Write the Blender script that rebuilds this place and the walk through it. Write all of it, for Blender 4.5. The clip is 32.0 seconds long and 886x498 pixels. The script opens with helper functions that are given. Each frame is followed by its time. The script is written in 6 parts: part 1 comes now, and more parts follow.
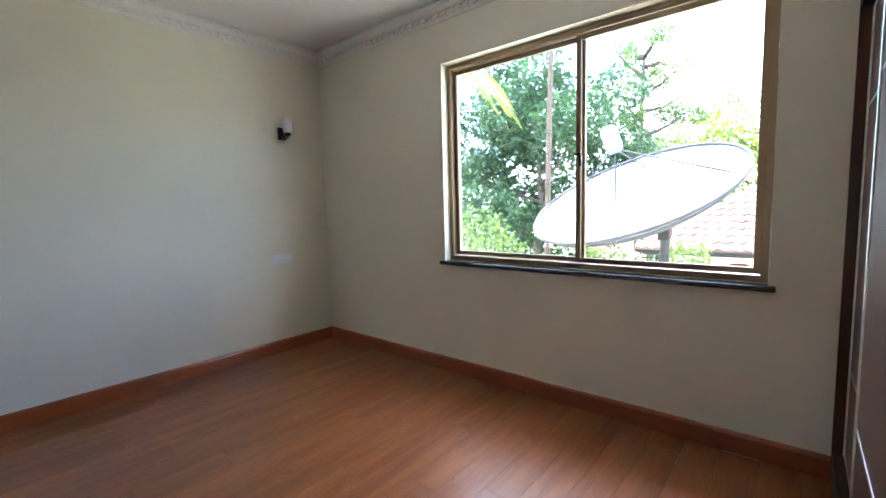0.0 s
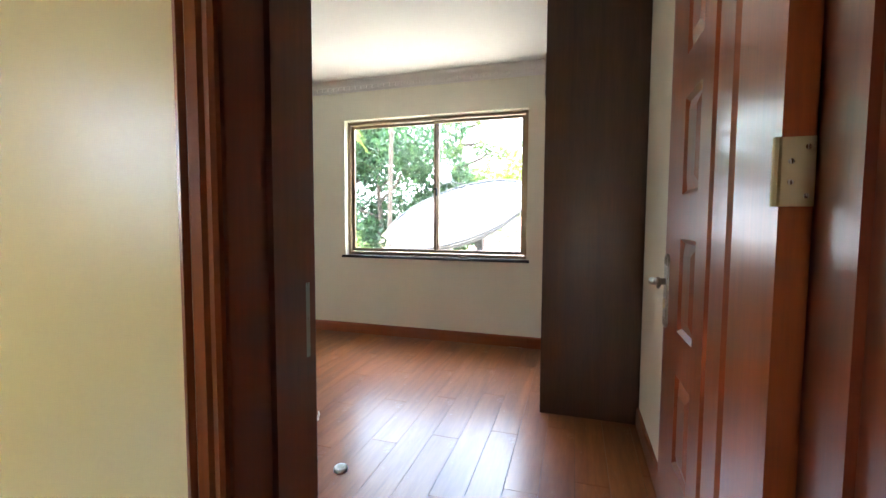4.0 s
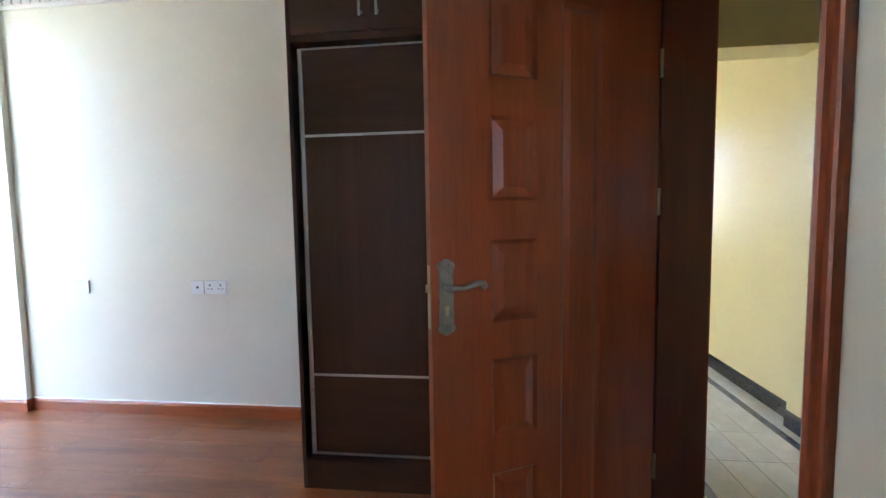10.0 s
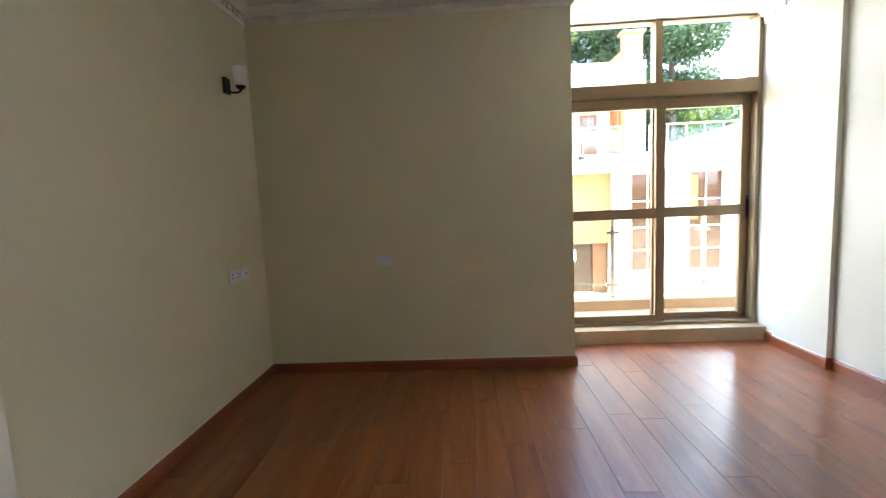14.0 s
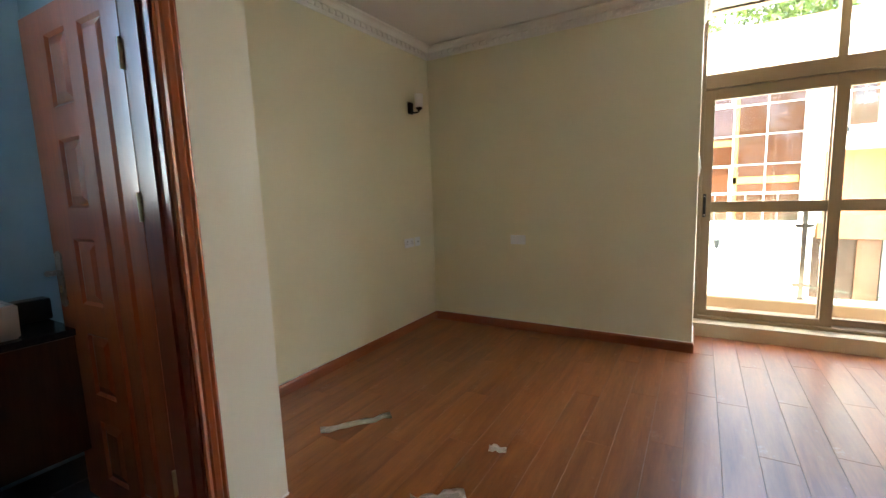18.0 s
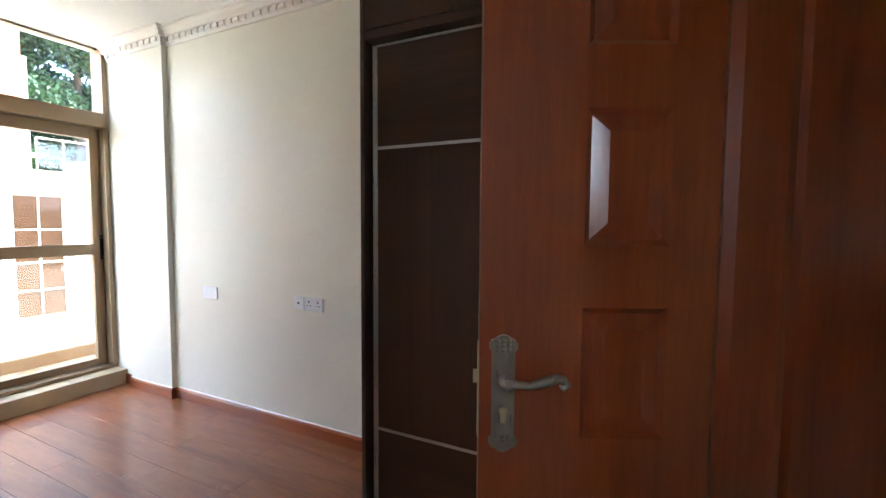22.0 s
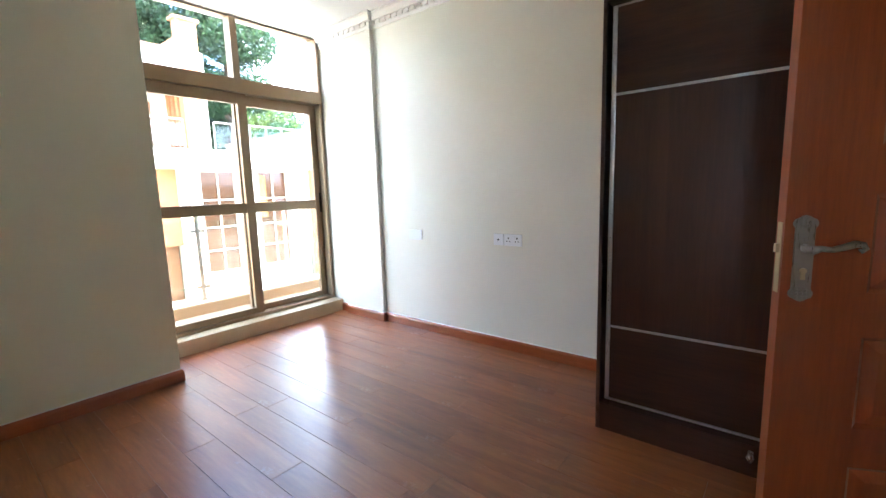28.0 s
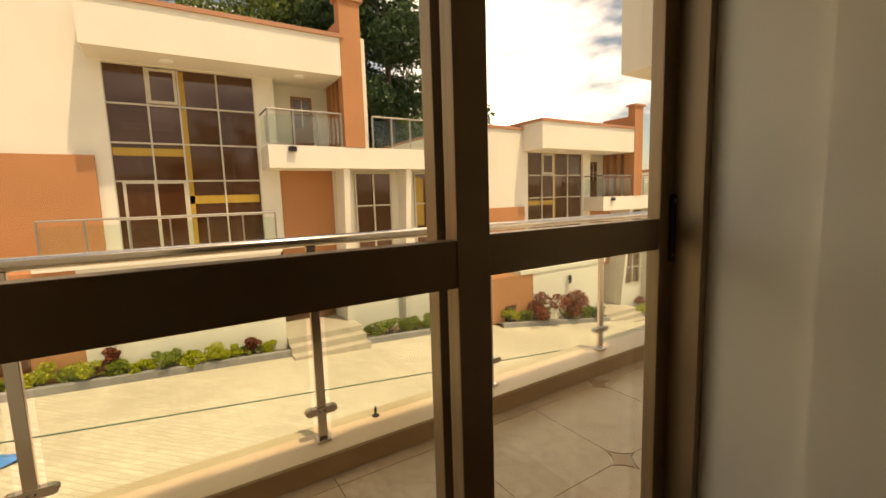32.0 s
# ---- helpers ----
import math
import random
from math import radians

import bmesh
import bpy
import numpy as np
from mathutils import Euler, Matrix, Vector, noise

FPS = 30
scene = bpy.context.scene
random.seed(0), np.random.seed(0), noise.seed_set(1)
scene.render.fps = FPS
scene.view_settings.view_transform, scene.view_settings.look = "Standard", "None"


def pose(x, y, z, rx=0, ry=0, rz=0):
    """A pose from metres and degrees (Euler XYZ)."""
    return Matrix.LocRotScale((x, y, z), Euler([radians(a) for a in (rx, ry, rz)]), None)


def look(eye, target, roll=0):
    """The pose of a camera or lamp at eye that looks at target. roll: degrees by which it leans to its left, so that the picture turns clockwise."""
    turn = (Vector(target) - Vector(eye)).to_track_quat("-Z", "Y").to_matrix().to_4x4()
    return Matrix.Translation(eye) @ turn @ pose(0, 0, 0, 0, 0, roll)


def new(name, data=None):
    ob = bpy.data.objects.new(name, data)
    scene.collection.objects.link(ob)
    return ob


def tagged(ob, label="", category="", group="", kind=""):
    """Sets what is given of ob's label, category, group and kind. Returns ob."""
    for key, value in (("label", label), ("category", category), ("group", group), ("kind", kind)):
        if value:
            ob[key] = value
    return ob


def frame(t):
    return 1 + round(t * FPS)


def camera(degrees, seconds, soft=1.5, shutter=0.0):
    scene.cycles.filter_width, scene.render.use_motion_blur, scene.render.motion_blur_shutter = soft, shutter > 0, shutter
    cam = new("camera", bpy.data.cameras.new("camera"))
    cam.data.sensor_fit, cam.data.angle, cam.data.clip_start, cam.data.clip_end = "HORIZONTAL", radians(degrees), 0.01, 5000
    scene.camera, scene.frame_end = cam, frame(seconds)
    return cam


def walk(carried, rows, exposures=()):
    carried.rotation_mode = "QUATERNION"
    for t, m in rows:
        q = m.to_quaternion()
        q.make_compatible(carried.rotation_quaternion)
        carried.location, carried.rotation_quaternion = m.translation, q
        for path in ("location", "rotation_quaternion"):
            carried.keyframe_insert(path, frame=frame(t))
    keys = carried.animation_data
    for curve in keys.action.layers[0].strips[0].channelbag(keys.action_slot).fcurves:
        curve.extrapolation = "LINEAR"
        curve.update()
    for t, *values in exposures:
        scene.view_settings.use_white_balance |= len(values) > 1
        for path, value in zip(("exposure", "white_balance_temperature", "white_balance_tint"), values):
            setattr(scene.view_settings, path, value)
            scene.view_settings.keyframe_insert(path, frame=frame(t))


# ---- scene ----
# ---- camera and walk ----
cam = camera(92.0, 32.0)
# seconds, eye, a point looked at, lean
PATH = [
    (0, (0.447, -0.575, 1.268), (-0.829, 0.953, 1.077), -1.4),
    (0.5, (0.484, -0.802, 1.254), (-0.68, 0.813, 1.06), -0.2),
    (1, (0.566, -1.078, 1.251), (-0.785, 0.384, 1.055), -1.6),
    (1.5, (0.593, -1.301, 1.252), (-0.854, 0.064, 1.045), -2.3),
    (2, (0.611, -1.535, 1.253), (-0.656, -0.004, 1.026), -3.1),
    (2.5, (0.701, -1.715, 1.252), (-0.382, -0.046, 1.039), -1.0),
    (3, (0.769, -1.855, 1.245), (-0.22, -0.127, 1.059), -0.7),
    (3.5, (0.785, -2.052, 1.239), (0.051, -0.196, 1.104), 0.5),
    (5.5, (0.841, -2.837, 1.222), (0.366, -0.898, 1.093), 0.0),
    (6, (0.866, -3.002, 1.225), (0.404, -1.06, 1.102), -0.2),
    (6.5, (0.957, -3.147, 1.227), (0.161, -1.315, 1.125), -0.6),
    (7, (1.068, -3.321, 1.22), (-0.06, -1.672, 1.127), -1.1),
    (7.5, (1.188, -3.486, 1.218), (-0.011, -1.887, 1.137), -0.6),
    (8, (1.382, -3.599, 1.223), (0.006, -2.148, 1.168), -0.2),
    (8.5, (1.527, -3.61, 1.214), (-0.157, -2.532, 1.18), -0.6),
    (9, (1.68, -3.56, 1.222), (-0.224, -2.952, 1.173), -1.3),
    (9.5, (1.82, -3.527, 1.246), (-0.163, -3.278, 1.173), -1.7),
    (10, (2.004, -3.523, 1.261), (0.022, -3.749, 1.116), -0.9),
    (10.5, (2.09, -3.552, 1.273), (0.185, -4.14, 1.113), -1.4),
    (11, (2.182, -3.529, 1.279), (0.401, -4.426, 1.118), -1.3),
    (11.5, (2.269, -3.484, 1.276), (0.682, -4.694, 1.131), -1.2),
    (12, (2.356, -3.46, 1.271), (1.055, -4.974, 1.143), -2.1),
    (12.5, (2.50, -3.461, 1.267), (1.48, -5.214, 1.139), -3.2),
    (13, (2.43, -3.5, 1.246), (1.692, -5.375, 1.092), -3.1),
    (13.5, (2.25, -3.576, 1.248), (1.905, -5.54, 1.05), -1.7),
    (14, (2.04, -3.621, 1.275), (2.138, -5.607, 1.068), -2.6),
    (14.5, (1.83, -3.65, 1.305), (2.575, -5.5, 1.105), -2.7),
    (16.5, (1.035, -3.17, 1.303), (2.178, -4.796, 1.08), -1.4),
    (17, (1.057, -2.981, 1.324), (2.369, -4.474, 1.099), -2.6),
    (17.5, (1.19, -2.985, 1.328), (2.455, -4.468, 1.091), -2.7),
    (18, (1.202, -3.067, 1.317), (2.227, -4.765, 1.06), -2.1),
    (18.5, (1.183, -3.337, 1.338), (1.804, -5.219, 1.07), -2.4),
    (19, (1.101, -3.545, 1.33), (1.422, -5.509, 1.132), -2.2),
    (19.5, (1.118, -3.597, 1.326), (1.261, -5.587, 1.183), -1.4),
    (20, (1.214, -3.622, 1.332), (0.798, -5.573, 1.191), -0.7),
    (20.5, (1.29, -3.567, 1.34), (0.305, -5.301, 1.191), 0.8),
    (21, (1.323, -3.493, 1.343), (-0.074, -4.915, 1.196), 1.5),
    (21.5, (1.389, -3.414, 1.347), (-0.305, -4.467, 1.21), 0.4),
    (22, (1.504, -3.407, 1.358), (-0.292, -4.277, 1.233), 0.4),
    (22.5, (1.739, -3.45, 1.349), (-0.171, -4.029, 1.22), -1.5),
    (23, (1.951, -3.442, 1.332), (0.009, -3.876, 1.132), -2.3),
    (23.5, (2.138, -3.386, 1.3), (0.222, -3.9, 1.044), -2.3),
    (24, (2.251, -3.426, 1.295), (0.443, -4.233, 1.009), -2.0),
    (24.5, (2.372, -3.455, 1.294), (0.563, -4.272, 1.053), -1.1),
    (26.5, (2.705, -3.364, 1.203), (0.931, -4.242, 0.913), -1.1),
    (27, (2.591, -3.433, 1.198), (0.855, -4.376, 0.881), -1.5),
    (27.5, (2.408, -3.525, 1.206), (0.724, -4.564, 0.914), -2.0),
    (28, (2.221, -3.699, 1.238), (0.688, -4.951, 0.956), -1.8),
    (28.5, (2.015, -4.047, 1.261), (0.584, -5.414, 0.975), -1.0),
    (29, (1.78, -4.416, 1.29), (0.422, -5.854, 0.999), -1.1),
    (29.5, (1.526, -4.821, 1.287), (0.391, -6.443, 1.003), -1.0),
    (30, (1.352, -5.256, 1.26), (0.242, -6.897, 0.989), -0.7),
    (30.5, (1.17, -5.645, 1.256), (0.095, -7.311, 0.994), -0.8),
    (31, (1.009, -6.025, 1.258), (0.067, -7.772, 1.01), -1.4),
    (31.5, (0.912, -6.441, 1.241), (-0.079, -8.161, 0.999), -1.4),
    (32, (0.794, -6.802, 1.24), (-0.261, -8.484, 1.002), -1.8),
]

EXPOSURE = [(0, 3.5, 5450, 13), (1, 3.65, 5550, 13), (2, 3.75, 5550, 13), (2.5, 4.2, 5650, 13), (3, 4.5, 5650, 13), (3.5, 4.3, 5750, 13), (5.5, 3.9, 6000, 11), (6, 4.0, 6000, 11), (7, 4.65, 5700, 12), (8, 4.65, 5000, 12), (9, 4.95, 5100, 14), (9.5, 4.65, 4900, 11), (10, 4.0, 5050, 11), (11, 3.5, 5600, 15), (12, 3.9, 5450, 12), (13, 4.0, 5550, 12), (14, 3.5, 5800, 12), (16.5, 3.9, 5950, 12), (17, 4.0, 5950, 12), (18, 3.8, 6250, 12), (19, 3.5, 5800, 15), (20, 3.5, 5600, 15), (21, 3.45, 5500, 12), (22, 3.5, 5600, 15), (23, 3.75, 5400, 15), (24, 3.5, 5600, 15), (27, 3.8, 5600, 15), (28, 3.75, 5400, 13), (29, 3.35, 5600, 15), (29.5, 2.7, 5500, 15), (30, 1.95, 5600, 20), (30.5, 1.55, 8700, 24), (31, 1.3, 11800, 27), (31.5, 0.75, 11800, 24), (32, 0.15, 11500, 22)]
walk(cam, [(t, look(eye, target, roll)) for t, eye, target, roll in PATH], EXPOSURE)

# ---- world and sun ----
SUN_WAY = Vector((0.16, -0.36, -1.0)).normalized()
world = bpy.data.worlds.new("sky")
scene.world = world
world.use_nodes = True
wn, wl = world.node_tree.nodes, world.node_tree.links
sky = wn.new("ShaderNodeTexSky")
sky.sky_type = "NISHITA"
sky.sun_disc = False
sky.sun_elevation = math.asin(-SUN_WAY.z)
sky.sun_rotation = math.atan2(-SUN_WAY.x, -SUN_WAY.y)
wcoord = wn.new("ShaderNodeTexCoord")
wmap = wn.new("ShaderNodeMapping")
wmap.inputs["Scale"].default_value = (1.0, 1.0, 2.4)
wnoise = wn.new("ShaderNodeTexNoise")
wnoise.inputs["Scale"].default_value = 2.3
wnoise.inputs["Detail"].default_value = 9.0
wnoise.inputs["Roughness"].default_value = 0.55
wramp = wn.new("ShaderNodeValToRGB")
wramp.color_ramp.elements[0].position, wramp.color_ramp.elements[1].position = 0.485, 0.61
wmix = wn.new("ShaderNodeMix")
wmix.data_type = "RGBA"
wmix.inputs[7].default_value = (15.0, 15.4, 16.0, 1)
wl.new(wcoord.outputs["Generated"], wmap.inputs["Vector"])
wl.new(wmap.outputs["Vector"], wnoise.inputs["Vector"])
wl.new(wnoise.outputs["Fac"], wramp.inputs["Fac"])
wl.new(wramp.outputs["Color"], wmix.inputs[0])
wl.new(sky.outputs["Color"], wmix.inputs[6])
wl.new(wmix.outputs[2], wn["Background"].inputs["Color"])
wn["Background"].inputs["Strength"].default_value = 0.15

sun = new("sun", bpy.data.lights.new("sun", "SUN"))
sun.data.energy, sun.data.angle, sun.data.color = 4.0, radians(1.0), (1.0, 0.95, 0.87)
sun.matrix_world = look((0, 0, 30), Vector((0, 0, 30)) + SUN_WAY)

# ---- materials ----
def material(name, color, rough=0.5, metal=0.0, spec=0.5):
    m = bpy.data.materials.new(name)
    m.use_nodes = True
    b = m.node_tree.nodes["Principled BSDF"]
    b.inputs["Base Color"].default_value = (*color, 1)
    b.inputs["Roughness"].default_value = rough
    b.inputs["Metallic"].default_value = metal
    b.inputs["Specular IOR Level"].default_value = spec
    return m


def node(m, kind, **values):
    n = m.node_tree.nodes.new(kind)
    for key, v in values.items():
        n.inputs[key.replace("_", " ")].default_value = v
    return n


def link(m, a, b):
    m.node_tree.links.new(a, b)


def bsdf(m):
    return m.node_tree.nodes["Principled BSDF"]


def coords(m, scale=(1, 1, 1), turn=(0, 0, 0)):
    c = m.node_tree.nodes.new("ShaderNodeTexCoord")
    mp = m.node_tree.nodes.new("ShaderNodeMapping")
    mp.inputs["Scale"].default_value = scale
    mp.inputs["Rotation"].default_value = turn
    link(m, c.outputs["Object"], mp.inputs["Vector"])
    return mp.outputs["Vector"]


def ramp(m, fac, stops):
    r = m.node_tree.nodes.new("ShaderNodeValToRGB")
    els = r.color_ramp.elements
    while len(els) < len(stops):
        els.new(0.5)
    for e, (p, c) in zip(els, stops):
        e.position, e.color = p, (*c, 1)
    link(m, fac, r.inputs["Fac"])
    return r.outputs["Color"]


def mixed(m, fac, a, b, how="MIX"):
    n = m.node_tree.nodes.new("ShaderNodeMix")
    n.data_type, n.blend_type = "RGBA", how
    for sock, v in ((n.inputs[0], fac), (n.inputs[6], a), (n.inputs[7], b)):
        if isinstance(v, (int, float)):
            sock.default_value = v
        elif isinstance(v, tuple):
            sock.default_value = (*v, 1) if len(v) == 3 else v
        else:
            link(m, v, sock)
    return n.outputs[2]


def bump(m, height, strength, distance=0.01):
    n = node(m, "ShaderNodeBump", Strength=strength, Distance=distance)
    link(m, height, n.inputs["Height"])
    link(m, n.outputs["Normal"], bsdf(m).inputs["Normal"])


def noise_tex(m, vec, scale, detail=4, rough=0.5):
    n = node(m, "ShaderNodeTexNoise", Scale=scale, Detail=detail, Roughness=rough)
    link(m, vec, n.inputs["Vector"])
    return n.outputs["Fac"]


def paint(name, color, rough=0.45, dirt=0.05, relief=240):
    """Rolled wall paint: a faint cloudy change of tone, fine roller relief."""
    m = material(name, color, rough)
    v = coords(m)
    low = tuple(c * (1 - dirt) for c in color)
    high = tuple(min(1, c * (1 + dirt * 0.6)) for c in color)
    base = ramp(m, noise_tex(m, v, 1.1, 5), [(0.3, low), (0.7, high)])
    link(m, base, bsdf(m).inputs["Base Color"])
    bump(m, noise_tex(m, v, relief, 3), 0.05 if relief > 100 else 0.02, 0.002)
    return m


def wood(name, dark, light, rough=0.3, scale=1.0, along="z", vary=0.0, coat=0.0, bands=0.5, flow=7.0):
    """Straight-grained wood or wood print, its grain along one axis, each piece a little different."""
    m = material(name, light, rough)
    s = {"x": (0.5, flow, flow), "y": (flow, 0.5, flow), "z": (flow, flow, 0.5)}[along]
    c = m.node_tree.nodes.new("ShaderNodeTexCoord")
    info = m.node_tree.nodes.new("ShaderNodeObjectInfo")
    shift = node(m, "ShaderNodeVectorMath")
    shift.operation = "MULTIPLY_ADD"
    link(m, info.outputs["Random"], shift.inputs[0])
    shift.inputs[1].default_value = (37.0, 53.0, 71.0)
    link(m, c.outputs["Object"], shift.inputs[2])
    mp = m.node_tree.nodes.new("ShaderNodeMapping")
    mp.inputs["Scale"].default_value = tuple(k * scale for k in s)
    link(m, shift.outputs[0], mp.inputs["Vector"])
    n1 = node(m, "ShaderNodeTexNoise", Scale=1.6, Detail=6, Roughness=0.6, Distortion=0.6)
    link(m, mp.outputs["Vector"], n1.inputs["Vector"])
    n2 = node(m, "ShaderNodeTexNoise", Scale=14.0, Detail=4, Roughness=0.7)
    link(m, mp.outputs["Vector"], n2.inputs["Vector"])
    f = mixed(m, bands, n1.outputs["Fac"], n2.outputs["Fac"])
    base = ramp(m, f, [(0.32, dark), (0.68, light)])
    if vary:
        lo, hi = 1 - vary, 1 + vary
        tone = ramp(m, info.outputs["Random"], [(0.0, (lo, lo, lo)), (1.0, (hi, hi, hi))])
        base = mixed(m, 1.0, base, tone, "MULTIPLY")
    link(m, base, bsdf(m).inputs["Base Color"])
    bump(m, n2.outputs["Fac"], 0.05, 0.002)
    if coat:
        bsdf(m).inputs["Coat Weight"].default_value = coat
        bsdf(m).inputs["Coat Roughness"].default_value = 0.11
    return m


def stone(name, a, b, rough=0.3, scale=3.0, veins=None, vary=0.0):
    m = material(name, a, rough)
    v = coords(m)
    base = ramp(m, noise_tex(m, v, scale, 8, 0.6), [(0.3, a), (0.7, b)])
    if veins:
        vn = noise_tex(m, v, scale * 2.2, 10, 0.65)
        line = ramp(m, vn, [(0.47, (0, 0, 0)), (0.5, (1, 1, 1)), (0.53, (0, 0, 0))])
        base = mixed(m, line, base, veins)
    if vary:
        info = m.node_tree.nodes.new("ShaderNodeObjectInfo")
        tone = ramp(m, info.outputs["Random"], [(0, (1 - vary,) * 3), (1, (1 + vary,) * 3)])
        base = mixed(m, 1.0, base, tone, "MULTIPLY")
    link(m, base, bsdf(m).inputs["Base Color"])
    bump(m, noise_tex(m, v, scale * 30, 3), 0.03, 0.002)
    return m


def metal(name, color, rough=0.3, brushed=True):
    m = material(name, color, rough, 1.0)
    if brushed:
        v = coords(m, (40, 40, 4))
        r = ramp(m, noise_tex(m, v, 8, 4), [(0.3, (max(rough - 0.1, 0.03),) * 3), (0.7, (rough + 0.12,) * 3)])
        link(m, r, bsdf(m).inputs["Roughness"])
    return m


def glass(name, color=(1, 1, 1), gloss=0.02):
    """Thin clear sheet glass: it lets light straight through and mirrors more at grazing angles."""
    m = bpy.data.materials.new(name)
    m.use_nodes = True
    out = m.node_tree.nodes["Material Output"]
    clear = node(m, "ShaderNodeBsdfTransparent", Color=(*color, 1))
    shine = node(m, "ShaderNodeBsdfGlossy", Color=(1, 1, 1, 1), Roughness=gloss)
    face = node(m, "ShaderNodeLayerWeight", Blend=0.5)
    power = node(m, "ShaderNodeMath")
    power.operation = "POWER"
    link(m, face.outputs["Facing"], power.inputs[0])
    power.inputs[1].default_value = 4.0
    scale = node(m, "ShaderNodeMath")
    scale.operation = "MULTIPLY_ADD"
    link(m, power.outputs[0], scale.inputs[0])
    scale.inputs[1].default_value, scale.inputs[2].default_value = 0.45, 0.025
    mix = m.node_tree.nodes.new("ShaderNodeMixShader")
    link(m, scale.outputs[0], mix.inputs[0])
    link(m, clear.outputs[0], mix.inputs[1])
    link(m, shine.outputs[0], mix.inputs[2])
    link(m, mix.outputs[0], out.inputs["Surface"])
    m.node_tree.nodes.remove(bsdf(m))
    return m


CREAM = paint("cream_paint", (0.81, 0.785, 0.655), 0.42)
CREAM_WARM = paint("warm_cream_paint", (0.815, 0.78, 0.60), 0.42)
CREAM_B = paint("pale_cream_paint", (0.81, 0.80, 0.71), 0.42)
YELLOW = paint("yellow_gloss_paint", (0.80, 0.695, 0.38), 0.30, 0.02)
CEILING = paint("white_ceiling_paint", (0.83, 0.83, 0.83), 0.7, 0.02)
PLASTER = paint("white_moulding", (0.82, 0.81, 0.79), 0.55, 0.03)
LAMINATE = wood("laminate_floor", (0.165, 0.049, 0.014), (0.38, 0.128, 0.036), 0.38, 1.0, "y", 0.06, 0.40, 0.30, 5.0)
smudge = noise_tex(LAMINATE, coords(LAMINATE, (1, 1, 1)), 5.0, 6, 0.7)
link(LAMINATE, ramp(LAMINATE, smudge, [(0.35, (0.16,) * 3), (0.60, (0.26,) * 3), (0.75, (0.42,) * 3)]), bsdf(LAMINATE).inputs["Coat Roughness"])
dust = noise_tex(LAMINATE, coords(LAMINATE, (2.2, 0.9, 1)), 2.4, 7, 0.72)
film = ramp(LAMINATE, dust, [(0.55, (0.0,) * 3), (0.74, (0.11,) * 3)])
worn = mixed(LAMINATE, film, bsdf(LAMINATE).inputs["Base Color"].links[0].from_socket, (0.46, 0.36, 0.30))
link(LAMINATE, worn, bsdf(LAMINATE).inputs["Base Color"])
GROUT = material("plank_joint", (0.10, 0.045, 0.02), 0.6)
SKIRT = wood("skirting_wood", (0.24, 0.064, 0.018), (0.35, 0.102, 0.033), 0.28, 1.0, "x", 0.05, 0.2)
SKIRT_Y = wood("skirting_wood_long", (0.24, 0.064, 0.018), (0.35, 0.102, 0.033), 0.28, 1.0, "y", 0.05, 0.2)
MAHOGANY = wood("mahogany_door", (0.22, 0.046, 0.011), (0.40, 0.090, 0.020), 0.28, 0.8, "z", 0.06, 0.35, 0.4)
MAHOGANY_X = wood("mahogany_rail", (0.17, 0.042, 0.012), (0.31, 0.083, 0.024), 0.25, 0.8, "x", 0.06, 0.5, 0.4)
MAHOGANY_DARK = wood("mahogany_frame", (0.12, 0.023, 0.009), (0.22, 0.046, 0.016), 0.28, 0.8, "z", 0.05, 0.3, 0.4)
WENGE = wood("wenge_board", (0.048, 0.018, 0.009), (0.095, 0.038, 0.019), 0.33, 0.8, "z", 0.0, 0.15, 0.45, 9.0)
WENGE_X = wood("wenge_board_cross", (0.050, 0.019, 0.009), (0.100, 0.041, 0.020), 0.33, 0.8, "y", 0.0, 0.15, 0.45, 9.0)
ALU = metal("brushed_aluminium", (0.72, 0.72, 0.74), 0.35)
STEEL = metal("stainless_steel", (0.66, 0.65, 0.63), 0.25)
CHROME = metal("chrome", (0.8, 0.8, 0.82), 0.08, False)
PEWTER = metal("antique_pewter", (0.36, 0.33, 0.29), 0.34)
BRASS = metal("brass", (0.62, 0.52, 0.33), 0.35, False)
BRONZE_ALU = material("bronze_aluminium", (0.28, 0.198, 0.12), 0.38, 0.5)
BLACK_METAL = material("black_metal", (0.012, 0.012, 0.013), 0.4, 0.3)
SWITCH_WHITE = material("white_plastic", (0.83, 0.86, 0.89), 0.30)
SWITCH_DARK = material("socket_slot", (0.02, 0.02, 0.02), 0.5)
MILK = material("frosted_white_glass", (0.86, 0.86, 0.84), 0.3)
BLACK_STONE = stone("black_granite", (0.022, 0.022, 0.026), (0.055, 0.055, 0.062), 0.18, 60)
TRAVERTINE = stone("beige_threshold_stone", (0.45, 0.34, 0.21), (0.55, 0.44, 0.29), 0.3, 3.0)
HALL_TILE = stone("grey_beige_hall_tile", (0.42, 0.39, 0.31), (0.60, 0.57, 0.49), 0.22, 3.5, None, 0.08)
HALL_GROUT = material("hall_joint", (0.30, 0.28, 0.23), 0.8)
BLACK_TILE = stone("black_border_tile", (0.03, 0.03, 0.028), (0.075, 0.072, 0.066), 0.25, 20)
PANE = glass("window_glass", (0.93, 0.95, 0.94))

